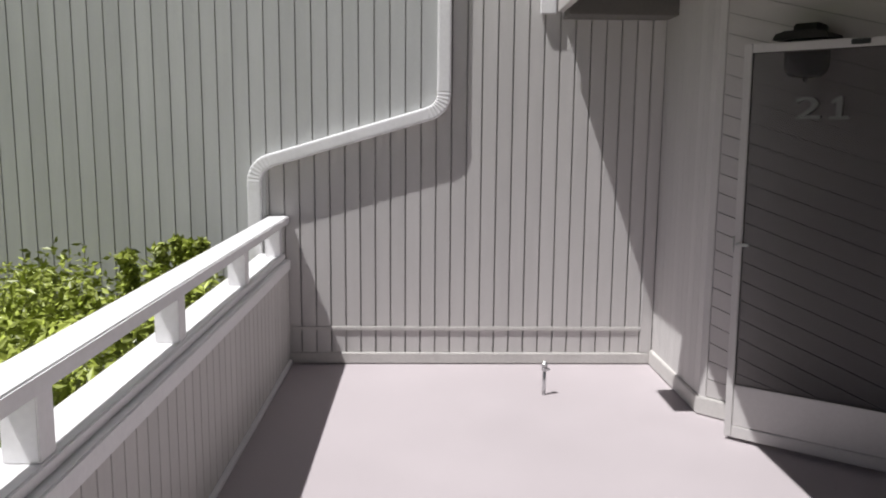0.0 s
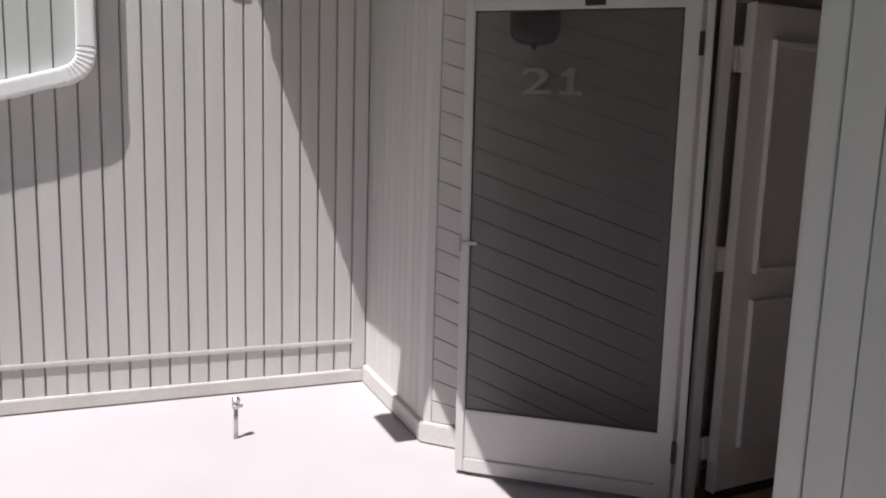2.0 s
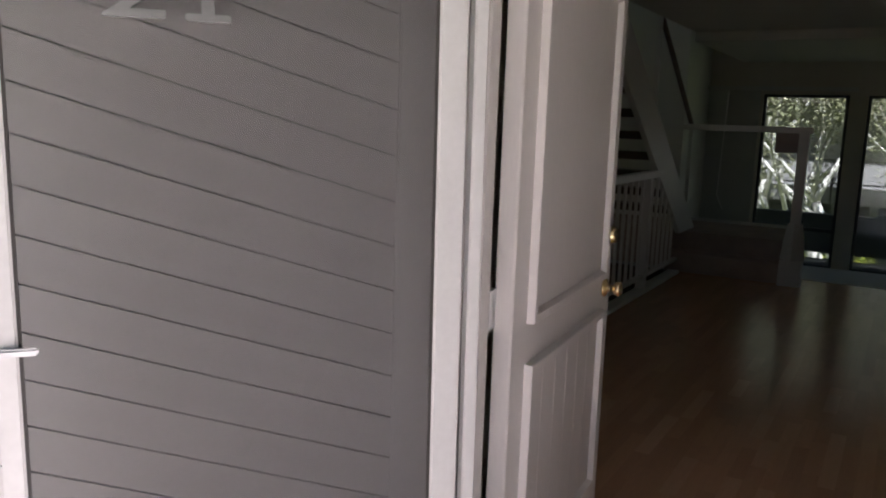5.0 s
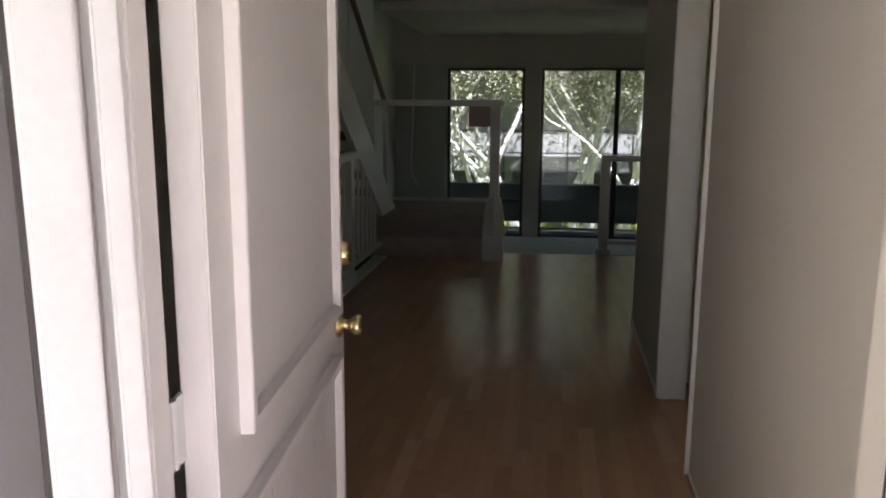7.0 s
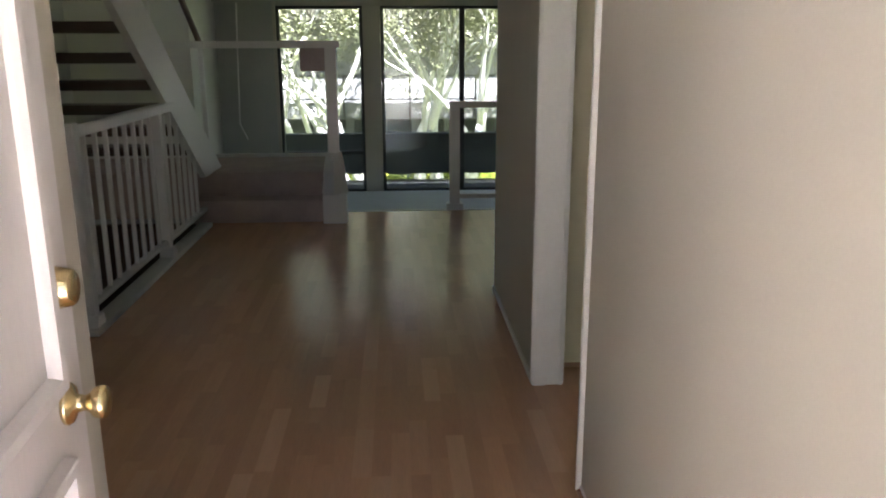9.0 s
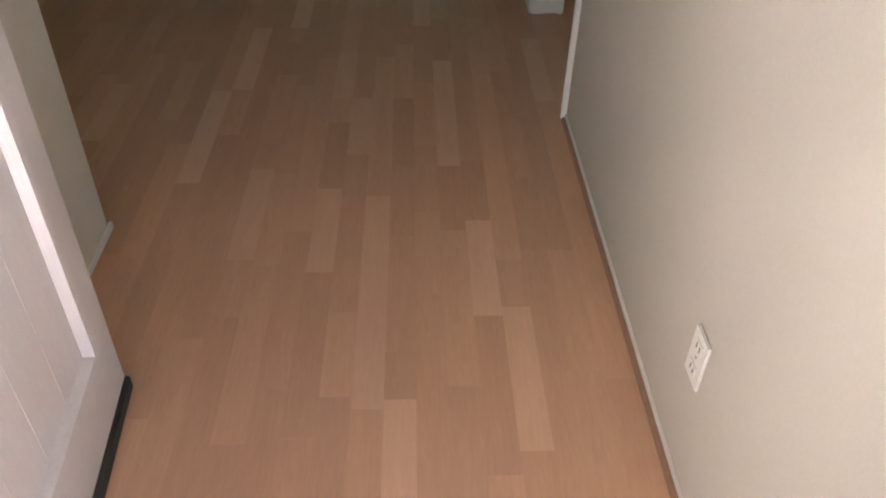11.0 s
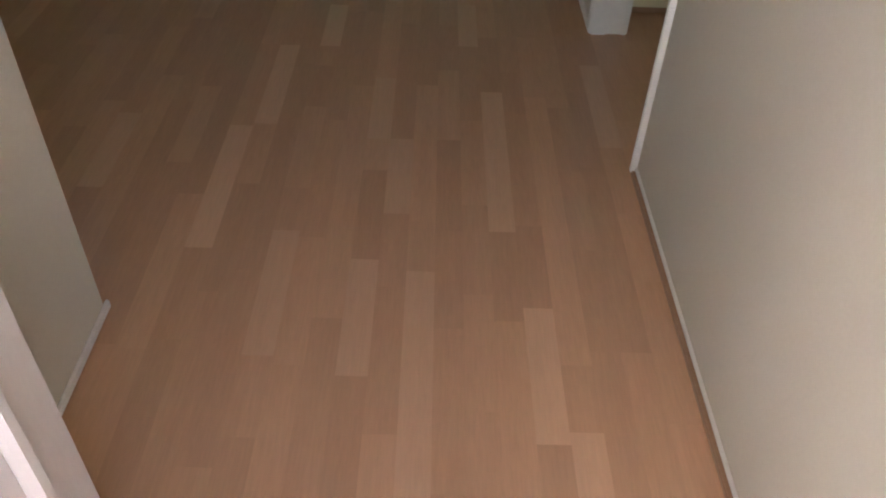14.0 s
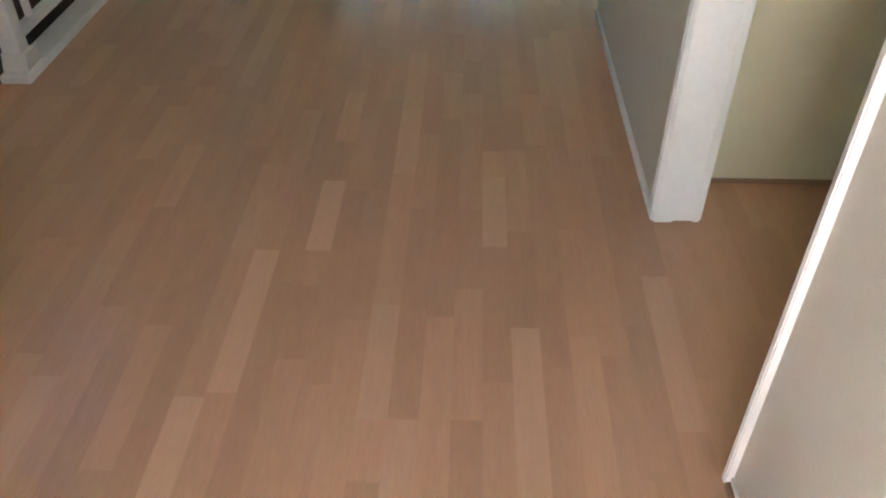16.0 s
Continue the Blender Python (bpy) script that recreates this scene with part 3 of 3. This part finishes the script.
structure("wall_side_room_south", box(2.957, 9.9, 0.18, 0.30, -0.3, CEIL), M_WALL, "cream wall closing the side room", "wall")
structure("wall_living_south", box(9.9, 12.0, 0.18, 0.30, -0.3, CEIL), M_WALL, "cream wall closing the living room", "wall")
st = structure("wall_stub", box(2.957, 4.416, 3.84, 3.96, 0.0, CEIL), M_WALL, "short cream wall behind the open entry door", "wall")
part("base_bead", box(2.957, 4.432, 3.831, 3.84, 0.004, 0.028, 0.003), M_IVORY, st)
structure("wall_stub_return", box(4.30, 4.416, 3.961, 6.299, 0.0, CEIL), M_WALL, "cream wall beside the stair hall", "wall")
tall = structure("wall_stair_north", box(4.31, 12.0, 6.3, 6.42, -2.6, 3.2), M_TALL, "tall wall behind the open staircase, lightened for light from above", "wall")
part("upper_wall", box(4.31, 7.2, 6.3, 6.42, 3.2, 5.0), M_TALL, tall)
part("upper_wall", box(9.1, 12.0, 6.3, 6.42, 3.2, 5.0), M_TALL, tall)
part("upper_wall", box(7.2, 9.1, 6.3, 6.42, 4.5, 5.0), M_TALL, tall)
# window out of view, added to let sky light onto the stair walls
high = structure("added_stair_window", box(7.2, 7.24, 6.33, 6.39, 3.2, 4.5, 0.003), M_BLACK, "unseen high window added to light the staircase", "window")
part("window_frame", box(9.06, 9.1, 6.33, 6.39, 3.2, 4.5, 0.003), M_BLACK, high)
part("window_frame", box(7.24, 9.06, 6.33, 6.39, 4.46, 4.5, 0.003), M_BLACK, high)
part("window_frame", box(7.24, 9.06, 6.33, 6.39, 3.2, 3.24, 0.003), M_BLACK, high)
pane = part("pane", box(7.24, 9.06, 6.357, 6.363, 3.24, 4.46), M_CLEAR, high, "clear glass pane")
pane.visible_shadow = False
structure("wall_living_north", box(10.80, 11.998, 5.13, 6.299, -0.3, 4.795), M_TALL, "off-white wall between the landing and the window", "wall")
structure("ceiling", prism([(2.95, 0.2), (12.0, 0.2), (12.0, 4.72), (4.3, 4.72), (4.3, 6.3), (2.95, 6.3)], CEIL, CEIL + 0.2, "z"), M_CEIL, "flat off-white ceiling", "ceiling")
structure("ceiling_living", box(9.30, 11.999, 0.301, 4.72, 2.312, CEIL - 0.001), M_CEIL, "lower off-white ceiling over the living room", "ceiling")
structure("ceiling_stair", box(4.2, 12.2, 4.66, 6.42, 4.79, 5.0), M_CEIL, "high ceiling over the staircase", "ceiling")
structure("wall_stair_upper", box(4.3, 12.0, 4.70, 4.735, CEIL + 0.08, 4.8), M_WALL, "upper wall over the staircase", "wall")
structure("wall_stair_end", box(4.2, 4.3, 4.68, 6.42, CEIL, 4.8), M_WALL, "upper end wall of the staircase", "wall")
well = structure("stairwell_wall", box(6.62, 9.45, 4.801, 4.812, -2.6, -0.011), M_WALL, "wall of the stairwell below the hall floor", "wall")
structure("stairwell_end", box(6.55, 6.62, 4.80, 6.3, -2.6, -0.011), M_WALL, "end wall of the stairwell", "wall")
# dark colour on the next two walls stands in for the unlit well
structure("stairwell_north", box(6.62, 9.399, 6.28, 6.299, -2.6, -0.012), M_DARKWOOD, "added stairwell lining below the floor, coloured dark for shade", "wall")
structure("stairwell_east", box(9.40, 9.47, 4.861, 6.3, -2.6, -0.011), M_DARKWOOD, "east side of the stairwell, coloured dark for shade", "wall")
structure("wall_east_upper", box(12.001, 12.12, 4.68, 6.42, 2.39, 5.0), M_WALL, "upper wall over the landing", "wall")
structure("stairwell_floor", box(6.55, 9.9, 4.80, 6.3, -2.7, -2.6), M_CARPET, "dark floor below the stairwell", "floor")

# wall outlet
OX, OZ = 3.681, 0.291
out = thing("wall_outlet", (OX, HALL_A, OZ), "white wall outlet plate on the cream wall", "outlet")
part("plate", box(OX - 0.035, OX + 0.035, HALL_A, HALL_A + 0.006, OZ - 0.057, OZ + 0.057, 0.003), M_OUTLET, out)
part("screw", turned([(0.003, HALL_A + 0.0055), (0.0035, HALL_A + 0.007), (0.001, HALL_A + 0.0075)], (OX, 0, OZ), 10, "y"), M_STEEL, out)
for z in (OZ - 0.026, OZ + 0.026):
    socket = part("socket", box(OX - 0.017, OX + 0.017, HALL_A + 0.005, HALL_A + 0.008, z - 0.014, z + 0.014, 0.002), M_OUTLET, out)
    for x in (OX - 0.007, OX + 0.007):
        part("slot", box(x - 0.0015, x + 0.0015, HALL_A + 0.0078, HALL_A + 0.0085, z - 0.006, z + 0.006), M_BLACK, socket)

# ---- stairwell railing ----
def under_stair(x):
    """Height of the near stringer's lower edge."""
    return 0.60 + (9.105 - x) * 0.69


guard = thing("stair_railing", (6.74, 4.76, 0), "white painted baluster railing round the stairwell", "railing")
part("curb", box(6.64, 9.30, 4.688, 4.800, -0.004, 0.030, 0.004), M_IVORY, guard, "white painted floor curb")
part("top_rail", box(6.70, 8.62, 4.725, 4.795, 1.020, 1.082, 0.008), M_IVORY, guard)
part("bottom_rail", box(6.70, 9.37, 4.738, 4.782, 0.115, 0.150, 0.004), M_IVORY, guard)
for x in (6.74, 8.20):
    p = part("post", box(x - 0.035, x + 0.035, 4.725, 4.795, 0.030, 1.095 if x < 7 else 1.02, 0.004), M_IVORY, guard)
    part("post_base", prism([(x - 0.06, 0.030), (x + 0.06, 0.030), (x + 0.038, 0.09), (x - 0.038, 0.09)], 4.705, 4.80), M_IVORY, p)
for x in [6.74 + 0.1622 * k for k in range(1, 9)] + [8.20 + 0.157 * k for k in range(1, 7)]:
    part("baluster", box(x - 0.012, x + 0.012, 4.748, 4.772, 0.15, min(1.021, under_stair(x) + 0.004), 0.002), M_IVORY, guard)

# ---- open staircase climbing back over the well ----
stairs = thing("staircase", (9.5, 5.4, 0.0), "open-tread staircase with pale stringers and dark treads", "staircase")
for y0 in (4.738, 6.22):
    part("stringer", prism([(9.40, 0.397), (6.28, under_stair(6.28)), (6.28, under_stair(6.28) + 0.44), (10.03, 0.397)],
                           y0, y0 + 0.05, "y", 0.003), M_IVORY, stairs)
for i in range(1, 12):
    x, z = 9.695 - i * 0.285, 0.48 + i * 0.19
    part("tread", box(x - 0.135, x + 0.135, 4.79, 6.219, z - 0.07, z, 0.012), M_DARKWOOD, stairs)
part("handrail", tube([(9.66, 4.765, 1.49), (6.24, 4.765, 1.49 + 12 * 0.19)], 0.024, 10), M_BOX, stairs, "brown handrail", True)
part("rail_post", box(9.64, 9.68, 4.745, 4.785, 0.39, 1.485, 0.003), M_IVORY, stairs)
part("rail_post", box(8.2, 8.24, 4.745, 4.785, 1.40, 2.445, 0.003), M_IVORY, stairs)

# carpeted landing at the foot of the stairs
land = thing("landing", (9.9, 4.6, 0), "brown carpeted steps and landing below the staircase", "steps")
part("lower_step", box(9.38, 9.66, 3.76, 4.87, -0.01, 0.19, 0.015), M_CARPET, land)
part("upper_step", box(9.66, 10.75, 3.76, 6.29, -0.01, 0.39, 0.015), M_CARPET, land)
part("edge_trim", box(10.755, 10.79, 3.74, 6.29, -0.2, 0.42, 0.004), M_IVORY, land)
part("side_skirt", box(9.45, 10.75, 3.73, 3.758, -0.2, 0.42, 0.004), M_IVORY, land)

# newel with its level guard rail
newel = thing("newel_post", (9.40, 3.66, 0), "tall white newel post with a level guard rail", "newel post")
part("base", box(9.30, 9.50, 3.56, 3.757, -0.005, 0.25, 0.008), M_IVORY, newel)
part("flare", turned([(0.115, 0.25), (0.105, 0.30), (0.09, 0.46), (0.066, 0.60)], (9.40, 3.655, 0), 4), M_IVORY, newel)
part("shaft", box(9.36, 9.445, 3.61, 3.70, 0.45, 1.50, 0.005), M_IVORY, newel)
part("guard_rail", box(9.37, 9.435, 3.58, 5.37, 1.455, 1.512, 0.008), M_IVORY, newel)
part("bracket_panel", box(9.385, 9.42, 3.70, 3.905, 1.268, 1.455, 0.004), M_BRACKET, newel, "brownish bracket panel")

low = thing("step_railing", (9.87, 2.60, 0), "low white railing at the edge of the sunken floor", "railing")
p = part("post", box(9.83, 9.91, 2.55, 2.64, -0.2, 0.93, 0.005), M_IVORY, low)
part("foot", box(9.80, 9.94, 2.52, 2.67, -0.005, 0.06, 0.006), M_IVORY, p)
part("top_rail", box(9.835, 9.905, 0.32, 2.64, 0.93, 0.985, 0.008), M_IVORY, low)
part("lower_rail", box(9.85, 9.89, 0.32, 2.55, 0.10, 0.14, 0.004), M_IVORY, low)

# ---- living room end ----
WX = 12.0
structure("floor_sunken", box(9.852, WX, 0.3, 6.3, -0.4, -0.20), M_PALE, "pale carpet of the sunken living room", "floor")
structure("floor_nosing", box(9.80, 9.87, 0.3, 3.73, -0.2, 0.004, 0.006), M_IVORY, "pale nosing at the step down", "trim")
wallw = structure("wall_east", box(WX, WX + 0.12, 4.46, 6.42, -0.4, CEIL), M_WALL, "cream wall beside the window", "wall")
part("mullion_wall", box(WX, WX + 0.12, 3.285, 3.485, -0.4, 1.917), M_WALL, wallw)
part("header", box(WX, WX + 0.12, 0.18, 4.459, 1.918, CEIL), M_WALL, wallw)
part("sill_wall", box(WX, WX + 0.12, 0.18, 4.459, -0.4, -0.215), M_WALL, wallw)
part("end_wall", box(WX, WX + 0.12, 0.18, 0.62, -0.214, 1.917), M_WALL, wallw)


def window(name, y0, y1, bars, label):
    z0, z1 = -0.213, 1.917
    w = structure(name, box(WX + 0.03, WX + 0.10, y0, y0 + 0.035, z0, z1, 0.003), M_BLACK, label, "window")
    part("window_frame", box(WX + 0.03, WX + 0.10, y1 - 0.035, y1, z0, z1, 0.003), M_BLACK, w)
    part("window_frame", box(WX + 0.03, WX + 0.10, y0 + 0.035, y1 - 0.035, z1 - 0.035, z1, 0.003), M_BLACK, w)
    part("window_frame", box(WX + 0.03, WX + 0.10, y0 + 0.035, y1 - 0.035, z0, z0 + 0.035, 0.003), M_BLACK, w)
    edges = [y0 + 0.035, *bars, y1 - 0.035]
    for b in bars:
        part("stile", box(WX + 0.035, WX + 0.095, b - 0.03, b + 0.03, z0 + 0.035, z1 - 0.035, 0.003), M_BLACK, w)
    for a, b in zip(edges, edges[1:]):
        pane = part("pane", box(WX + 0.06, WX + 0.066, a, b, z0 + 0.03, z1 - 0.03), M_GLASS, w, "clear glass pane")
        pane.visible_shadow = False
    return w


w1 = window("window_1", 3.487, 4.458, [], "black-framed tall window beside the stairs")
part("transom", box(WX + 0.035, WX + 0.095, 3.522, 4.423, 0.235, 0.275, 0.003), M_BLACK, w1)
window("window_2", 0.622, 3.283, [2.35], "black-framed sliding glass door to the balcony")

blind = thing("vertical_blind", (WX - 0.08, 4.75, 1.9), "drawn-back pale vertical blind beside the window", "blind")
part("headrail", box(WX - 0.10, WX - 0.04, 3.40, 5.20, 1.96, 2.01, 0.004), M_BLIND, blind)
for i in range(14):
    y = 4.48 + i * 0.045
    part("slat", prism([(WX - 0.085, y), (WX - 0.060, y + 0.052), (WX - 0.058, y + 0.053), (WX - 0.083, y + 0.001)], -0.10, 1.96, "z"), M_BLIND, blind)
part("wand", tube([(WX - 0.13, 4.86, 1.94), (WX - 0.13, 4.90, 0.62), (WX - 0.12, 4.82, 0.44)], 0.008, 6), M_PLATE, blind, "white plastic wand")

# ---- balcony, building and trees beyond the glass ----
structure("balcony_floor", box(WX + 0.121, 13.41, 0.0, 6.5, -0.55, -0.29), M_TEAL, "grey balcony floor", "floor")
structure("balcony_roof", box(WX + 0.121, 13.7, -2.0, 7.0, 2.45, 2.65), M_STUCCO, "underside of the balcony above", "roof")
bal = structure("balcony_parapet", box(13.42, 13.52, -2.0, 7.0, -0.215, 0.30), M_TEAL, "slate grey solid balcony parapet", "wall")
part("cap", box(13.38, 13.56, -2.0, 7.0, 0.301, 0.335, 0.005), M_TEAL, bal)
for y in (-1.5, 0.4, 2.3, 4.2, 6.1):
    part("foot", box(13.43, 13.51, y, y + 0.09, -0.56, -0.216), M_TEAL, bal)

FX = 26.0
house = thing("apartment_building", (FX + 3, 3, GROUND), "white stucco apartment building with railed balconies across the yard", "building")
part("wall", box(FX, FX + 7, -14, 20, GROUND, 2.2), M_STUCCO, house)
part("roof", box(FX - 0.6, FX + 7.5, -14.5, 20.5, 2.201, 2.6, 0.03), M_ROOF, house)
for i in range(24):
    y = 2.66 + (i - 12) * 0.95
    wdw = part("window", box(FX - 0.04, FX + 0.03, y - 0.06, y + 0.78, -1.02, -0.50), M_STUCCO, house)
    part("pane", box(FX - 0.06, FX - 0.041, y, y + 0.72, -0.94, -0.56), M_DARKGLASS, wdw, "dark window pane")
blc = part("balcony", box(FX - 1.3, FX, -14, 20, -0.42, -0.26), M_STUCCO, house)
part("balcony_front", box(FX - 1.3, FX - 1.2, -14, 20, -0.259, 0.0), M_STUCCO, blc)
for z in (0.08, 0.70):
    part("rail", box(FX - 1.36, FX - 1.32, -14, 20, z, z + 0.04), M_BLACK, house)
for i in range(19):
    y = -13.5 + i * 1.8
    part("rail_post", box(FX - 1.37, FX - 1.325, y, y + 0.05, -0.4, 0.72), M_BLACK, house)


def leaf_cloud(rng, centres, count, size, squash=0.75):
    """Many small folded leaves gathered round centres (place, radius)."""
    vs, fs = [], []
    for _ in range(count):
        c, r = centres[rng.randrange(len(centres))]
        d = Vector((rng.gauss(0, 1), rng.gauss(0, 1), rng.gauss(0, 1)))
        d = d.normalized() * r * rng.random() ** 0.4
        p = Vector(c) + Vector((d.x, d.y, d.z * squash))
        u = Vector((rng.gauss(0, 1), rng.gauss(0, 1), rng.gauss(0, 0.6))).normalized()
        v = u.cross(Vector((rng.gauss(0, 1), rng.gauss(0, 1), rng.gauss(0, 1)))).normalized()
        n = u.cross(v)
        s = size * rng.uniform(0.6, 1.3)
        k = len(vs)
        vs += [p - u * s, p + v * s * 0.45 + n * s * 0.15, p + u * s, p - v * s * 0.45 + n * s * 0.15]
        fs += [(k, k + 1, k + 2), (k, k + 2, k + 3)]
    me = bpy.data.meshes.new("leaves")
    me.from_pydata([tuple(v) for v in vs], [], fs)
    return me


def tree(at, height, seed, label):
    rng = random.Random(seed)
    t = thing("tree", at, label, "tree", "trees beyond the balcony")
    bm = bmesh.new()
    tips = []

    def limb(p, d, length, r, depth):
        pts, rad = [p], [r]
        for i in range(1, 6):
            d = (d + Vector((rng.gauss(0, 0.12), rng.gauss(0, 0.12), rng.gauss(0, 0.05)))).normalized()
            pts.append(pts[-1] + d * length / 5)
            rad.append(r * (1 - 0.12 * i))
        tube(pts, rad, 7, bm)
        if depth == 0:
            tips.append((pts[-1], 0.95))
            tips.append((pts[-3], 0.55))
            return
        if depth < 3:
            tips.append((pts[-1], 0.8))
        for _ in range(3 if depth > 1 else 2):
            n = (d + Vector((rng.gauss(0, 0.34), rng.gauss(0, 0.34), rng.gauss(0.1, 0.2)))).normalized()
            limb(pts[rng.choice((-1, -1, -2))], n, length * 0.72, rad[-1] * 0.8, depth - 1)

    limb(Vector(at), Vector((rng.gauss(0, 0.1), rng.gauss(0, 0.1), 1)).normalized(), height * 0.42, height * 0.032, 3)
    part("trunk", bm, M_BARK, t, "pale smooth trunk and limbs", True)
    me = leaf_cloud(rng, tips, 9000, 0.046)
    me.materials.append(M_TREELEAF)
    crown = new("crown", me)
    crown.parent = t
    crown.matrix_parent_inverse = Matrix.Translation(at).inverted()


for x, y, h, s in ((18.4, 3.85, 6.6, 3), (19.2, 3.3, 7.0, 8), (18.6, 1.7, 6.4, 13), (21.0, 5.6, 7.2, 21), (20.8, 0.3, 6.8, 34), (19.8, 2.4, 6.0, 55), (21.4, 3.9, 7.4, 60), (22.0, 2.0, 7.0, 71), (18.9, 5.6, 6.4, 77),
                   (24.0, 0.9, 6.4, 82), (23.7, 2.7, 6.8, 91), (24.1, 4.6, 6.5, 97)):
    tree((x, y, GROUND), h, s, "pale-trunked tree with sparse green leaves in the yard")
low_hedge = thing("garden_hedge", (23.8, 3, GROUND), "low sunlit yellow-green hedge before the far building", "hedge")
rng = random.Random(9)
me = leaf_cloud(rng, [((23.6 + rng.gauss(0, 0.2), -6 + i * 0.25, GROUND + 0.55 + rng.random() * 0.35), 0.35) for i in range(72)], 9000, 0.08)
me.materials.append(M_LEAF)
lv = new("leaves", me)
lv.parent = low_hedge
lv.matrix_parent_inverse = HOME[low_hedge.name].inverted()

# ---- hedge beside the walkway ----
rng = random.Random(5)
hedge = thing("hedge", (-1.7, 3.0, GROUND), "sunlit bright green leafy hedge growing up beside the railing", "hedge")
cents, bm = [], bmesh.new()
for i in range(220):
    x, y = rng.uniform(-3.0, -0.88), rng.uniform(-1.0, 5.35)
    top = 0.60 + rng.gauss(0, 0.06)
    for z in (top, top - 0.28, top - 0.6):
        cents.append(((x, y, z), rng.uniform(0.16, 0.27)))
    if i % 4 == 0:
        tube([(x, y, GROUND), (x + rng.gauss(0, 0.05), y, -1.0), (x + rng.gauss(0, 0.1), y + rng.gauss(0, 0.1), top)], [0.02, 0.014, 0.005], 5, bm)
for i in range(14):
    x, y = rng.uniform(-1.3, -0.82), rng.uniform(3.8, 5.42)
    z = rng.uniform(0.74, 0.92)
    tube([(x, y, 0.3), (x + 0.02, y + 0.02, z)], [0.006, 0.003], 4, bm)
    for q in range(4):
        cents.append(((x + 0.015 * q / 3, y, z - 0.06 * q), 0.045))
part("stems", bm, M_STEM, hedge)
me = leaf_cloud(rng, cents, 80000, 0.030, 0.9)
me.materials.append(M_LEAF)
leaves = new("leaves", me)
leaves.parent = hedge
leaves.matrix_parent_inverse = HOME[hedge.name].inverted()

# ---- laminate planks, last: the strips the walk passes nearest one by one, the rest joined ----
floor = structure("floor", box(2.955, 2.957, 2.7, 3.59, -0.009, 0.0), M_PLANK, "reddish oak strip laminate floor with satin sheen", "floor")
rng = random.Random(11)
STRIP = 0.0693
ROW0 = 2.7504              # edge of the strip row counted as 0
PALE = {-3: [(5.14, 5.64)], 0: [(3.70, 4.12)], 1: [(4.09, 4.465)], 2: [(4.737, 5.44)], 3: [(5.75, 6.09)], 4: [(3.45, 3.836)],
        5: [(3.811, 4.58)], 6: [(3.20, 3.555), (4.80, 5.153)], 7: [(4.25, 4.618), (5.15, 5.51), (6.10, 6.49)],
        10: [(4.30, 4.72), (5.72, 6.055)], 12: [(5.213, 5.718)], 13: [(4.644, 5.20)], 18: [(4.876, 5.25)]}
near_cells, far_cells = [], []


def on_floor(x0, x1, y0, y1):
    return not (y1 > 3.90 and x1 < 4.401) and not (y1 > 4.78 and x1 > 6.641)


pale_cells = []
for row in range(-20, 46):
    y = ROW0 + row * STRIP
    cuts, x = [2.957], 2.957 - rng.uniform(0, 0.4)
    while x < 9.8:
        x += rng.choice((0.26, 0.34, 0.42, 0.42, 0.55, 0.70))
        if 2.99 < x < 9.77:
            cuts.append(x)
    if y > 3.80:
        cuts = [c for c in cuts if abs(c - 4.40) > 0.05 and abs(c - 6.64) > 0.05] + [4.40, 6.64]
    cuts.append(9.80)
    spans = PALE.get(row, [])
    for a, b in spans:
        cuts = [c for c in cuts if not a - 0.08 < c < b + 0.08] + [a, b]
    cuts.sort()
    for x0, x1 in zip(cuts, cuts[1:]):
        if not on_floor(x0, x1, y, y + STRIP):
            continue
        cell = (x0, x1, y, y + STRIP)
        if (x0, x1) in spans:
            pale_cells.append(cell)
        elif 3.45 < x0 < 6.15 and 2.5 < y < 3.95:
            near_cells.append(cell)
        else:
            far_cells.append(cell)
GAP = 0.0
far_cells += near_cells[280:]
del near_cells[280:]
shared = {}
for x0, x1, y0, y1 in near_cells + pale_cells:
    key = (round(x1 - x0, 3), (x0, x1, y0, y1) in pale_cells)
    if key not in shared:
        b3 = box(GAP, key[0] - GAP, GAP, STRIP - GAP, -0.009, 0.0)
        me = bpy.data.meshes.new("plank")
        b3.to_mesh(me)
        b3.free()
        me.materials.append(M_PLANK_PALE if key[1] else M_PLANK)
        shared[key] = me
    ob = new("plank", shared[key])
    ob.parent = floor
    ob.location = (x0, y0, 0)
vs, fs = [], []
for x0, x1, y0, y1 in far_cells:
    k = len(vs)
    a, b, c, d = x0 + GAP, x1 - GAP, y0 + GAP, y1 - GAP
    vs += [(a, c, 0), (b, c, 0), (b, d, 0), (a, d, 0), (a, c, -0.009), (b, c, -0.009), (b, d, -0.009), (a, d, -0.009)]
    fs += [(k, k + 1, k + 2, k + 3), (k, k + 4, k + 5, k + 1), (k + 1, k + 5, k + 6, k + 2), (k + 2, k + 6, k + 7, k + 3), (k + 3, k + 7, k + 4, k)]
me = bpy.data.meshes.new("planks")
me.from_pydata(vs, [], fs)
me.materials.append(M_PLANK_FAR)
rest = new("planks", me)
rest.parent = floor
rest["kind"] = "stuff"
